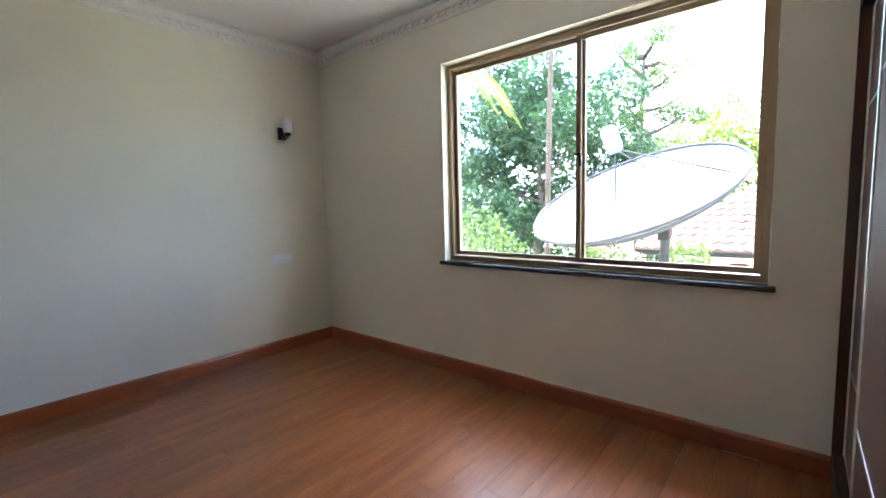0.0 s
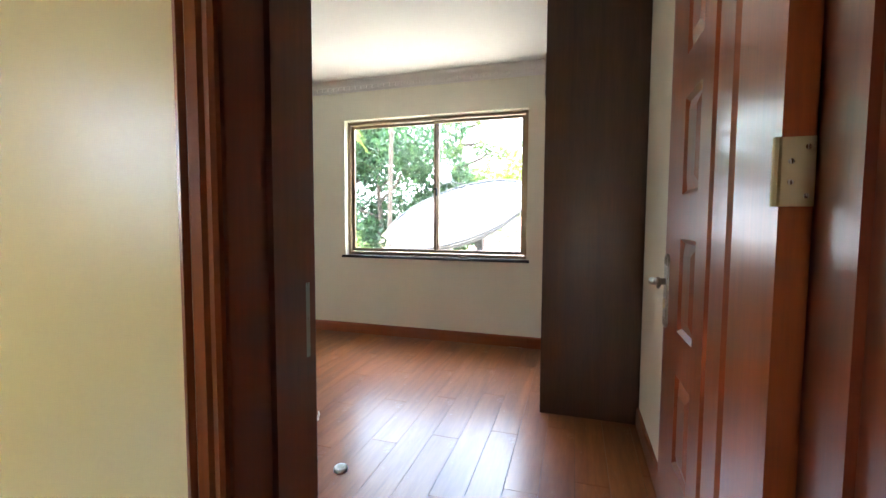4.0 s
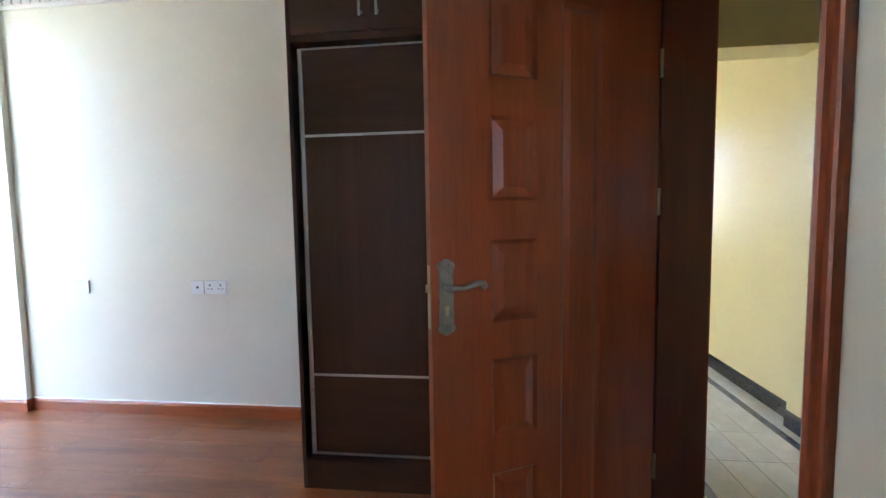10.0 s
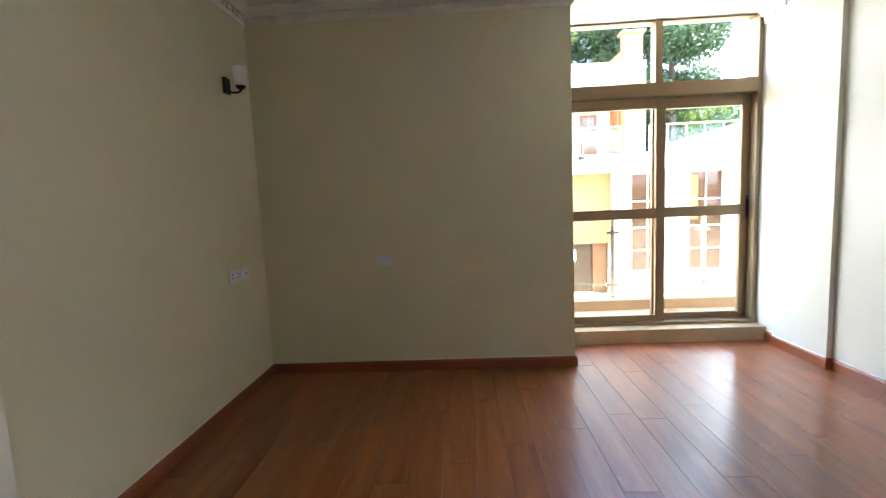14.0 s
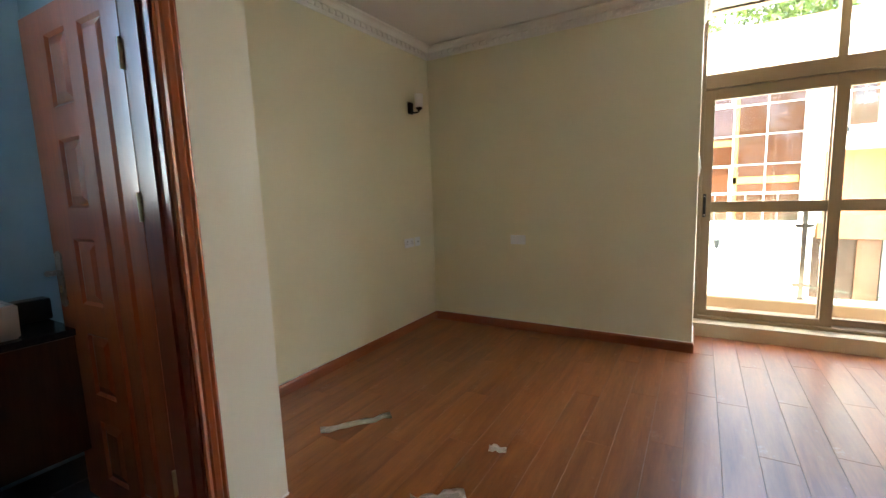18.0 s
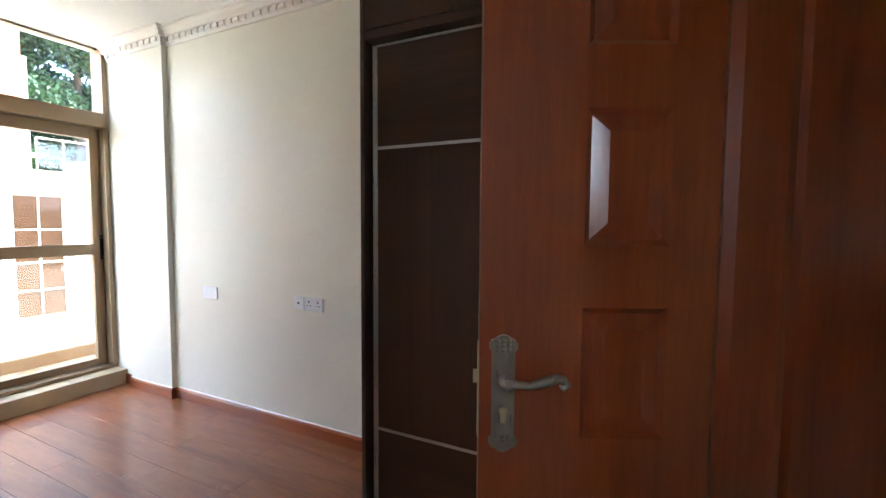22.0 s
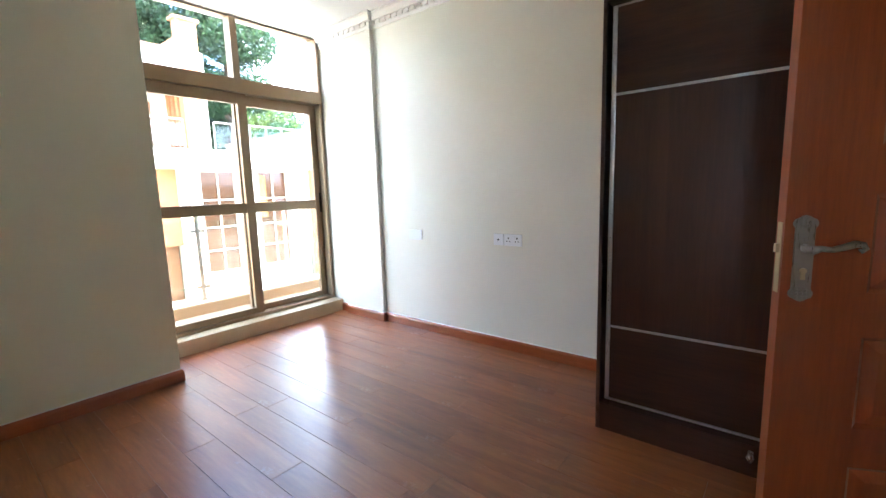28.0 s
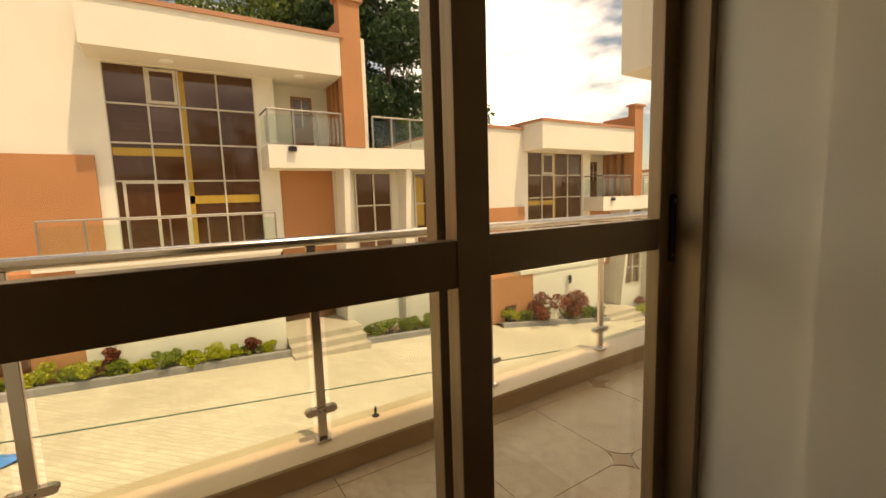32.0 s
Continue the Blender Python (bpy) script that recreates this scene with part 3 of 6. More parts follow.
def leaf_face(bm, y, sign, width, height):
    """One face of a panelled leaf in the plane y: flat stiles and rails around sunken, fielded panels."""
    rows = [(c - 0.135, c + 0.135) for c in (0.26, 0.65, 1.045, 1.44, 1.83)]
    c0, c1 = width - 0.375, width - 0.205
    n0, n1 = width - 0.635, width - 0.47
    us = [0, n0, n1, c0, c1, width]
    vs = sorted({0, height, 0.12, 1.96, *(v for r in rows for v in r)})
    for i in range(len(us) - 1):
        for j in range(len(vs) - 1):
            u, v = (us[i] + us[i + 1]) / 2, (vs[j] + vs[j + 1]) / 2
            if c0 < u < c1 and any(r[0] < v < r[1] for r in rows):
                continue
            if n0 < u < n1 and 0.12 < v < 1.96:
                continue
            bm.faces.new([bm.verts.new(p) for p in ((us[i], y, vs[j]), (us[i + 1], y, vs[j]), (us[i + 1], y, vs[j + 1]), (us[i], y, vs[j + 1]))])
    for r in rows:
        profile_strip(bm, c0, c1, r[0], r[1], y, 0.010 * sign, 0.045)
    profile_strip(bm, n0, n1, 0.12, 1.96, y, 0.010 * sign, 0.035)


def lever_set(leaf, x, z, y, sign, swing):
    """A long antique pewter backplate with a scrolled lever, key cylinder and shaped ends."""
    bm = bmesh.new()
    out = [(-0.023, -0.086), (-0.028, -0.092), (-0.029, -0.101), (-0.024, -0.110), (-0.016, -0.113), (-0.008, -0.119), (0, -0.121), (0.008, -0.119), (0.016, -0.113), (0.024, -0.110), (0.029, -0.101), (0.028, -0.092), (0.023, -0.086)]
    ring = out + [(-u, -v) for u, v in out]
    extrude(bm, ring, 0.007 * sign, lambda u, v, w: Vector((x + u, y + w, z - 0.03 + v)))
    part("handle_plate", bm, PEWTER, leaf, "antique pewter backplate")
    bm = bmesh.new()
    d = swing
    tube(bm, [(x, y, z), (x, y + 0.045 * sign, z)], [0.012, 0.010], 12)
    pts = [(0, 0.0), (0.02, 0.004), (0.045, 0.001), (0.07, 0.008), (0.095, 0.016), (0.112, 0.014), (0.118, 0.004), (0.110, -0.003), (0.103, 0.003)]
    tube(bm, [(x + d * u, y + 0.045 * sign, z + v) for u, v in pts], [0.013, 0.008, 0.0075, 0.009, 0.010, 0.008, 0.007, 0.006, 0.003], 10)
    part("lever", bm, PEWTER, leaf, "scrolled pewter lever handle", True)
    bm = bmesh.new()
    extrude(bm, [(-0.005, -0.016), (0.005, -0.016), (0.005, 0.002), (0.008, 0.006), (0.008, 0.012), (0.004, 0.016), (-0.004, 0.016), (-0.008, 0.012), (-0.008, 0.006), (-0.005, 0.002)], 0.012 * sign, lambda u, v, w: Vector((x + u, y + w, z - 0.072 + v)))
    part("key_cylinder", bm, BRASS, leaf, "brass key cylinder")
    bm = bmesh.new()
    for v in (-0.138, -0.128, -0.119, 0.060, 0.069, 0.078):
        for u in (-0.011, 0.0, 0.011):
            tube(bm, [(x + u, y + 0.006 * sign, z + v), (x + u, y + 0.010 * sign, z + v)], [0.006, 0.003], 6)
    part("scrollwork", bm, PEWTER, leaf, "raised leaf scrollwork on the backplate")


def hinge_plate(owner, x, y, z):
    bm = boxed(x - 0.002, x + 0.002, y - 0.020, y + 0.024, z - 0.05, z + 0.05)
    tube(bm, [(x, y + 0.027, z - 0.05), (x, y + 0.027, z + 0.05)], 0.006, 8)
    h = part("hinge", bm, BRASS, owner, "pale brass butt hinge")
    for dy, dz in ((-0.010, 0.035), (-0.010, -0.035), (0.010, 0.015), (0.010, -0.015)):
        bm = bmesh.new()
        tube(bm, [(x - 0.0035, y + dy, z + dz), (x + 0.0035, y + dy, z + dz)], 0.004, 8)
        part("hinge_screw", bm, STEEL, h)


def panel_door(name, hinge, turn, width, label, side=1, height=2.06):
    """A panelled mahogany door leaf: local x runs from hinge to latch, its body lies on the +y side times side."""
    door = thing(name, (*hinge, 0.008), label, "door", "bedroom doors", turn)
    t = 0.042
    bm = bmesh.new()
    y0, y1 = (0, t) if side > 0 else (-t, 0)
    leaf_face(bm, y0, -1, width, height)
    leaf_face(bm, y1, 1, width, height)
    for u0, u1, v0, v1 in ((0, 0, 0, height), (width, width, 0, height)):
        bm.faces.new([bm.verts.new(p) for p in ((u0, y0, v0), (u0, y1, v0), (u0, y1, v1), (u0, y0, v1))])
    for v in (0, height):
        bm.faces.new([bm.verts.new(p) for p in ((0, y0, v), (0, y1, v), (width, y1, v), (width, y0, v))])
    bmesh.ops.remove_doubles(bm, verts=bm.verts, dist=0.0004)
    bmesh.ops.recalc_face_normals(bm, faces=bm.faces)
    leaf = part("leaf", bm, MAHOGANY, door)
    for y, s in ((y0, -1), (y1, 1)):
        lever_set(leaf, width - 0.048, 1.035, y, s, -1)
    bm = boxed(width - 0.001, width + 0.002, (y0 + y1) / 2 - 0.011, (y0 + y1) / 2 + 0.011, 0.905, 1.105)
    box(bm, width, width + 0.011, (y0 + y1) / 2 - 0.006, (y0 + y1) / 2 + 0.006, 1.02, 1.045)
    part("lock_plate", bm, BRASS, leaf, "brass lock face with latch bolt")
    for z in (0.28, 1.30, 1.80):
        hinge_plate(leaf, -0.003, (y0 + y1) / 2, z)
    return door


def door_frame(name, axis, u0, u1, w0, w1, label, stop):
    """Jambs, head and moulded architraves on both faces of an opening u0..u1 through a wall w0..w1."""
    fr = thing(name, (0, 0, 0), label, "door frame", "door frames", kind="structure")

    def at(bm):
        if axis == "x":
            for v in bm.verts:
                v.co = Vector((v.co.y, v.co.x, v.co.z))
            bmesh.ops.recalc_face_normals(bm, faces=bm.faces)
        return bm

    t, top, aw = 0.03, 2.12, 0.07
    part("jamb", at(boxed(u0, u0 + t, w0, w1, 0, top, 0.002)), MAHOGANY_DARK, fr)
    part("jamb", at(boxed(u1 - t, u1, w0, w1, 0, top, 0.002)), MAHOGANY_DARK, fr)
    part("head", at(boxed(u0 + t, u1 - t, w0, w1, top - t, top, 0.002)), MAHOGANY_DARK, fr)
    sw0, sw1 = stop
    part("door_stop", at(boxed(u0 + t, u0 + t + 0.012, sw0, sw1, 0, top - t)), MAHOGANY_DARK, fr)
    part("door_stop", at(boxed(u1 - t - 0.012, u1 - t, sw0, sw1, 0, top - t)), MAHOGANY_DARK, fr)
    part("door_stop", at(boxed(u0 + t, u1 - t, sw0, sw1, top - t - 0.012, top - t)), MAHOGANY_DARK, fr)
    prof = [(0.0, 0.0), (0.0, 0.009), (0.008, 0.013), (0.020, 0.010), (0.026, 0.016), (0.045, 0.018), (0.052, 0.013), (0.060, 0.020), (0.068, 0.018), (aw, 0.012), (aw, 0.0)]
    for face, s in ((w0, -1), (w1, 1)):
        i0, i1 = u0 + t - 0.008, u1 - t + 0.008
        for side, base in ((-1, i0), (1, i1)):
            bm = bmesh.new()
            lo = [bm.verts.new((base + side * p, face + s * d, 0.0)) for p, d in prof]
            hi = [bm.verts.new((base + side * p, face + s * d, top - t + 0.008 + p)) for p, d in prof]
            n = len(prof)
            for i in range(n):
                bm.faces.new((lo[i], lo[(i + 1) % n], hi[(i + 1) % n], hi[i]))
            bm.faces.new(lo)
            bm.faces.new(hi)
            bmesh.ops.recalc_face_normals(bm, faces=bm.faces)
            part("architrave", at(bm), MAHOGANY, fr, "moulded architrave")
        bm = bmesh.new()
        lo = [bm.verts.new((i0 - p, face + s * d, top - t + 0.008 + p)) for p, d in prof]
        hi = [bm.verts.new((i1 + p, face + s * d, top - t + 0.008 + p)) for p, d in prof]
        n = len(prof)
        for i in range(n):
            bm.faces.new((lo[i], lo[(i + 1) % n], hi[(i + 1) % n], hi[i]))
        bm.faces.new(lo)
        bm.faces.new(hi)
        bmesh.ops.recalc_face_normals(bm, faces=bm.faces)
        part("architrave", at(bm), MAHOGANY_X if axis == "y" else MAHOGANY, fr, "moulded architrave")
    return fr


door_frame("door_1", "y", 0.255, 1.155, HY1, AY0, "polished mahogany door frame between hall and bedroom", (HY1 + 0.09, AY0 - 0.05))
door_frame("door_2", "y", 0.255, 1.18, BY1, HY0, "polished mahogany door frame between hall and second bedroom", (BY1 + 0.05, HY0 - 0.09))
def strike(x, y, s):
    """The lock's strike plate let into a jamb, facing s along x."""
    k = part("strike_plate", boxed(min(x, x + s * 0.002), max(x, x + s * 0.002), y - 0.025, y + 0.025, 0.96, 1.11), PEWTER, bpy.data.objects["door_1" if y > -2 else "door_2"], "dull metal strike plate")
    for z in (1.0, 1.07):
        part("bolt_hole", boxed(min(x, x + s * 0.003), max(x, x + s * 0.003), y - 0.008, y + 0.008, z - 0.022, z + 0.022), SWITCH_DARK, k)


strike(0.285, -1.548, 1)
strike(1.15, BY1 + 0.03, -1)
door_frame("door_3", "x", -3.83, -3.02, NIB_X, NIB_X + 0.19, "polished mahogany bathroom door frame", (NIB_X + 0.05, NIB_X + 0.14))
panel_door("panel_door", (1.122, AY0 - 0.012), 89.6, 0.83, "polished mahogany panelled door standing wide open against the wall", 1)
panel_door("panel_door", (0.287, BY1 + 0.012), -64.5, 0.886, "polished mahogany panelled door standing open before the wardrobe", 1)
panel_door("panel_door", (NIB_X + 0.185, -3.798), 2.2, 0.745, "polished mahogany panelled bathroom door standing open inwards", -1)


# ---- windows ----
def frame_bars(owner, x0, x1, z0, z1, y0, y1, w, mat, name="frame_bar", bottom=None):
    bw = bottom or w
    part(name, boxed(x0, x0 + w, y0, y1, z0, z1, 0.002), mat, owner)
    part(name, boxed(x1 - w, x1, y0, y1, z0, z1, 0.002), mat, owner)
    part(name, boxed(x0 + w, x1 - w, y0, y1, z1 - w, z1, 0.002), mat, owner)
    part(name, boxed(x0 + w, x1 - w, y0, y1, z0, z0 + bw, 0.002), mat, owner)


def pane(owner, x0, x1, y, z0, z1, mat, label="clear glass pane"):
    p = part("pane", boxed(x0, x1, y - 0.0025, y + 0.0025, z0, z1), mat, owner, label)
    p.visible_shadow = False
    return p


def bedroom_window():
    w = thing("window_1", (0, 0, 0), "two pane sliding window in a bronze aluminium frame", "window", kind="structure")
    x0, x1, z0, z1 = -1.63, 0.345, 0.865, 2.32
    y = AY1 + 0.10
    frame_bars(w, x0 + 0.004, x1 - 0.004, z0 + 0.004, z1 - 0.004, y - 0.032, y + 0.045, 0.031, BRONZE_ALU, "window_frame")
    for name, a, b, yy in (("sash", x0 + 0.034, -0.582, y + 0.016), ("sash", -0.628, x1 - 0.034, y - 0.016)):
        s = new(name)
        s.parent = w
        frame_bars(s, a, b, z0 + 0.042, z1 - 0.042, yy - 0.012, yy + 0.012, 0.031, BRONZE_ALU, "sash_bar")
        pane(s, a + 0.028, b - 0.028, yy, z0 + 0.070, z1 - 0.070, PANE)
    bm = boxed(-0.60, -0.585, y - 0.055, y - 0.032, 1.50, 1.58, 0.003)
    box(bm, -0.625, -0.585, y - 0.06, y - 0.045, 1.565, 1.58, 0.002)
    part("latch", bm, BLACK_METAL, w, "black window latch")
    bm = boxed(x0 - 0.03, x1 + 0.03, AY1 - 0.03, AY1 + 0.06, 0.838, 0.865, 0.004)
    tagged(link_mesh("window_sill", bm, BLACK_STONE), "polished black granite window sill", "window sill", kind="structure")


bedroom_window()


def balcony_door():
    d = thing("balcony_door", (0, 0, 0), "bronze aluminium sliding balcony door with fixed lights above", "sliding door", kind="structure")
    x0, x1, z0, z1 = -0.545 + 0.04, 1.2235, 0.12, 2.735
    x0 = -0.50
    y0, y1 = -7.585, -7.43
    part("door_frame", boxed(x0, x0 + 0.035, y0, y1, z0, z1, 0.002), BRONZE_ALU, d)
    part("door_frame", boxed(x1 - 0.03, x1, y0, y1, z0, z1, 0.002), BRONZE_ALU, d)
    part("door_track", boxed(x0 + 0.035, x1 - 0.03, y0, y1, z0, z0 + 0.028, 0.002), BRONZE_ALU, d)
    part("transom", boxed(x0 + 0.035, x1 - 0.03, y0 + 0.01, y1 + 0.006, 2.10, 2.215, 0.004), BRONZE_ALU, d)
    part("door_frame", boxed(x0 + 0.035, x1 - 0.03, y0 + 0.05, y1 - 0.05, z1 - 0.012, z1, 0.002), BRONZE_ALU, d)
    part("mullion", boxed(0.305, 0.362, y0 + 0.03, y1 - 0.02, 2.215, z1 - 0.012, 0.002), BRONZE_ALU, d)
    pane(d, x0 + 0.03, 0.31, -7.51, 2.20, z1 - 0.008, PANE)
    pane(d, 0.357, x1 - 0.025, -7.51, 2.20, z1 - 0.008, PANE)
    for a, b, y, knob in ((0.275, x1 - 0.022, -7.475, 1.172), (x0 + 0.03, 0.36, -7.535, -0.455)):
        leaf = new("sliding_leaf")
        leaf.parent = d
        st = 0.078 if a > 0 else 0.072
        part("stile", boxed(a, a + st, y - 0.02, y + 0.02, z0 + 0.03, 2.10, 0.003), BRONZE_ALU, leaf)
        part("stile", boxed(b - st, b, y - 0.02, y + 0.02, z0 + 0.03, 2.10, 0.003), BRONZE_ALU, leaf)
        part("rail", boxed(a + st, b - st, y - 0.018, y + 0.018, z0 + 0.03, 0.205, 0.002), BRONZE_ALU, leaf)
        part("rail", boxed(a + st, b - st, y - 0.018, y + 0.018, 1.07, 1.16, 0.002), BRONZE_ALU, leaf)
        part("rail", boxed(a + st, b - st, y - 0.018, y + 0.018, 2.01, 2.10, 0.002), BRONZE_ALU, leaf)
        pane(leaf, a + st - 0.004, b - st + 0.004, y, 0.20, 1.075, PANE)
        pane(leaf, a + st - 0.004, b - st + 0.004, y, 1.155, 2.015, PANE)
        bm = boxed(knob - 0.012, knob + 0.012, y + 0.018, y + 0.030, 1.03, 1.23, 0.005)
        h = part("handle", bm, BLACK_METAL, leaf, "flat black flush handle with two screws")
        for z in (1.05, 1.21):
            bm = bmesh.new()
            tube(bm, [(knob, y + 0.028, z), (knob, y + 0.032, z)], 0.006, 8)
            part("screw", bm, STEEL, h)
    slab("threshold_balcony", BX0, JUT_X, -7.60, -7.30, -0.3, 0.118, TRAVERTINE, "raised beige stone threshold of the balcony door", "threshold")


balcony_door()


# ---- wardrobes ----
def wardrobe(at, turn, length, height, label):
    """A fitted wardrobe: local x is depth with the front at x = 0 facing +x, local y runs along it from 0."""
    w = thing("wardrobe", at, label, "wardrobe", "fitted wardrobes", turn)
    depth = 0.655 if turn == 0 else 0.59
    t = 0.018
    base, split = 0.13, 2.035
    part("side_panel", boxed(-depth, 0, 0, t, 0, height, 0.001), WENGE, w)
    part("side_panel", boxed(-depth, 0, length - t, length, 0, height, 0.001), WENGE, w)
    part("back_panel", boxed(-depth, -depth + 0.01, t, length - t, base, height), WENGE, w)
    part("plinth", boxed(-0.02, -0.003, t, length - t, 0, base, 0.001), WENGE_X, w)
    part("bottom", boxed(-depth + 0.01, -0.02, t, length - t, base - t, base), WENGE, w)
    part("shelf", boxed(-depth + 0.01, -0.003, t, length - t, split - 0.002, split + 0.03, 0.001), WENGE_X, w)
    part("top", boxed(-depth + 0.01, -0.002, t, length - t, height - t, height, 0.001), WENGE_X, w)
    part("filler", boxed(-0.025, -0.004, length - 0.085, length - t, base, split - 0.004, 0.001), WENGE, w)
    d0, d1 = t + 0.012, length - 0.087
    mid = (d0 + d1) / 2
    part("bottom_track", boxed(-0.060, -0.005, t, length - t, base, base + 0.006), WENGE_X, w)
    for a, b, x in ((d0, mid + 0.013, -0.048), (mid - 0.013, d1, -0.021)):
        door = new("sliding_door")
        door.parent = w
        z0, z1 = base + 0.018, split - 0.012
        part("edge_profile", boxed(x - 0.012, x + 0.012, a, a + 0.021, z0, z1, 0.004), ALU, door, "brushed aluminium edge profile")
        part("edge_profile", boxed(x - 0.012, x + 0.012, b - 0.021, b, z0, z1, 0.004), ALU, door, "brushed aluminium edge profile")
        part("edge_profile", boxed(x - 0.012, x + 0.010, a + 0.021, b - 0.021, z0, z0 + 0.010), ALU, door)
        part("edge_profile", boxed(x - 0.012, x + 0.010, a + 0.021, b - 0.021, z1 - 0.008, z1), ALU, door)
        for k, (u, v, m) in enumerate(((z0 + 0.012, 0.530, WENGE_X), (0.540, 1.634, WENGE), (1.644, z1 - 0.008, WENGE_X))):
            part("door_panel", boxed(x - 0.009, x + 0.006, a + 0.019, b - 0.019, u, v), m, door)
        for z in (0.535, 1.639):
            part("divider_strip", boxed(x - 0.008, x + 0.009, a + 0.019, b - 0.019, z - 0.006, z + 0.006, 0.002), ALU, door, "thin aluminium strip")
    n = 4
    gap = (length - 2 * t) / n
    for k in range(n):
        a, b = t + k * gap + 0.002, t + (k + 1) * gap - 0.002
        c = new("upper_door")
        c.parent = w
        part("door_panel", boxed(-0.02, -0.001, a, b, split + 0.033, height - t - 0.002, 0.001), WENGE_X, c)
        y = b - 0.035 if k % 2 == 0 else a + 0.035
        bm = boxed(0.022, 0.030, y - 0.006, y + 0.006, split + 0.08, split + 0.36, 0.002)
        box(bm, -0.001, 0.024, y - 0.005, y + 0.005, split + 0.10, split + 0.112)
        box(bm, -0.001, 0.024, y - 0.005, y + 0.005, split + 0.33, split + 0.342)
        part("bar_handle", bm, STEEL, c, "slim steel bar handle")
    bm = bmesh.new()
    y = mid - 0.06
    tube(bm, [(-0.004, y, 0.105), (0.012, y, 0.105), (0.02, y, 0.104), (0.032, y, 0.100), (0.042, y, 0.097)], [0.011, 0.007, 0.010, 0.016, 0.010], 12)
    tube(bm, [(0.018, y, 0.100), (0.020, y, 0.070)], [0.006, 0.004], 8)
    part("knob", bm, STEEL, w, "small steel pull knob on the plinth", True)
    return w


wardrobe((0.16, -4.41, 0), 0, 1.468, CEIL + 0.004, "tall dark wenge fitted wardrobe with two sliding doors")
wardrobe((0.60, AY1 - 0.004, 0), 180, 1.415, 2.675, "tall dark wenge fitted wardrobe beside the bedroom window")


# ---- switches, sockets, lamps ----
def plate_thing(name, at, turn, w, h, label, category, kind="blank", group=""):
    """A wall plate: local x across, z up, y towards the wall; its back is at y = 0."""
    p = thing(name, at, label, category, group, turn)
    bm = boxed(-w / 2, w / 2, -0.009, 0, -h / 2, h / 2, 0.003)
    body = part("plate", bm, SWITCH_WHITE, p)
    if kind == "blank":
        for x in (-w * 0.36, w * 0.36):
            bm = bmesh.new()
            tube(bm, [(x, -0.0112, 0), (x, -0.0085, 0)], 0.0035, 10)
            part("screw_cap", bm, SWITCH_WHITE, body)
        part("raised_edge", boxed(-w / 2 + 0.008, w / 2 - 0.008, -0.0105, -0.009, -h / 2 + 0.008, h / 2 - 0.008, 0.0015), SWITCH_WHITE, body)
    if kind == "switch":
        part("surround", boxed(-0.032, 0.032, -0.0125, -0.009, -h * 0.36, h * 0.36, 0.002), SWITCH_WHITE, body)
        bm = bmesh.new()
        extrude(bm, [(-0.010, -0.018), (-0.0185, -0.018), (-0.014, 0.0), (-0.012, 0.018), (-0.010, 0.018)], 0.020, lambda u, v, s: Vector((-0.010 + s, u - 0.001, v)))
        part("rocker", bm, SWITCH_WHITE, body)
    if kind == "tv":
        bm = bmesh.new()
        tube(bm, [(0, -0.012, 0), (0, -0.009, 0)], 0.007, 12)
        part("aerial_port", bm, SWITCH_DARK, body)
    if kind == "double":
        for x in (-0.036, 0.036):
            bm = boxed(x - 0.004, x + 0.004, -0.0105, -0.0085, 0.008, 0.021)
            for s in (-1, 1):
                box(bm, x + s * 0.012 - 0.005, x + s * 0.012 + 0.005, -0.0105, -0.0085, -0.012, -0.007)
            part("pin_slot", bm, SWITCH_DARK, body)
            sx = x * 0.28
            bm = boxed(sx - 0.006, sx + 0.006, -0.0125, -0.009, 0.014, 0.032, 0.0015)
            part("rocker", bm, SWITCH_WHITE, body)
    return p


EAST, WEST, NORTH, SOUTH = 270.0, 90.0, 180.0, 0.0
S = "white plastic electrical wall plates"
plate_thing("blank_plate", (BX0 + 0.0005, -6.223, 0.845), WEST, 0.146, 0.086, "white blank double wall plate on a cream wall", "wall plate", "none", S)
plate_thing("aerial_socket", (BX0 + 0.0005, -5.381, 0.845), WEST, 0.086, 0.086, "white square aerial socket on a cream wall", "socket", "tv", S)
plate_thing("double_socket", (BX0 + 0.0005, -5.260, 0.845), WEST, 0.146, 0.086, "white double three pin socket with rockers", "socket", "double", S)
plate_thing("blank_plate", (2.65, BY_JUT + 0.0005, 0.865), NORTH, 0.146, 0.086, "white blank double wall plate on a cream wall", "wall plate", "none", S)
plate_thing("double_socket", (BX1 - 0.0005, -6.38, 0.86), EAST, 0.146, 0.086, "white double three pin socket below the sconce", "socket", "double", S)
plate_thing("aerial_socket", (BX1 - 0.0005, -6.52, 0.86), EAST, 0.086, 0.086, "white square aerial socket below the sconce", "socket", "tv", S)
plate_thing("double_socket", (AX0 + 0.0005, -0.87, 0.86), WEST, 0.146, 0.086, "white double three pin socket on a cream wall", "socket", "double", S)
plate_thing("blank_plate", (AX0 + 0.0005, 1.44, 0.85), WEST, 0.20, 0.086, "long white wall plate on a cream wall", "wall plate", "none", S)
plate_thing("blank_plate", (-0.092, HY1 - 0.0005, 0.54), SOUTH, 0.146, 0.146, "square white blank wall plate with two screws", "wall plate", "blank", S)
plate_thing("light_switch", (HX1 - 0.0005, -2.295, 1.432), EAST, 0.088, 0.088, "square white rocker light switch on a yellow wall", "light switch", "switch", S)
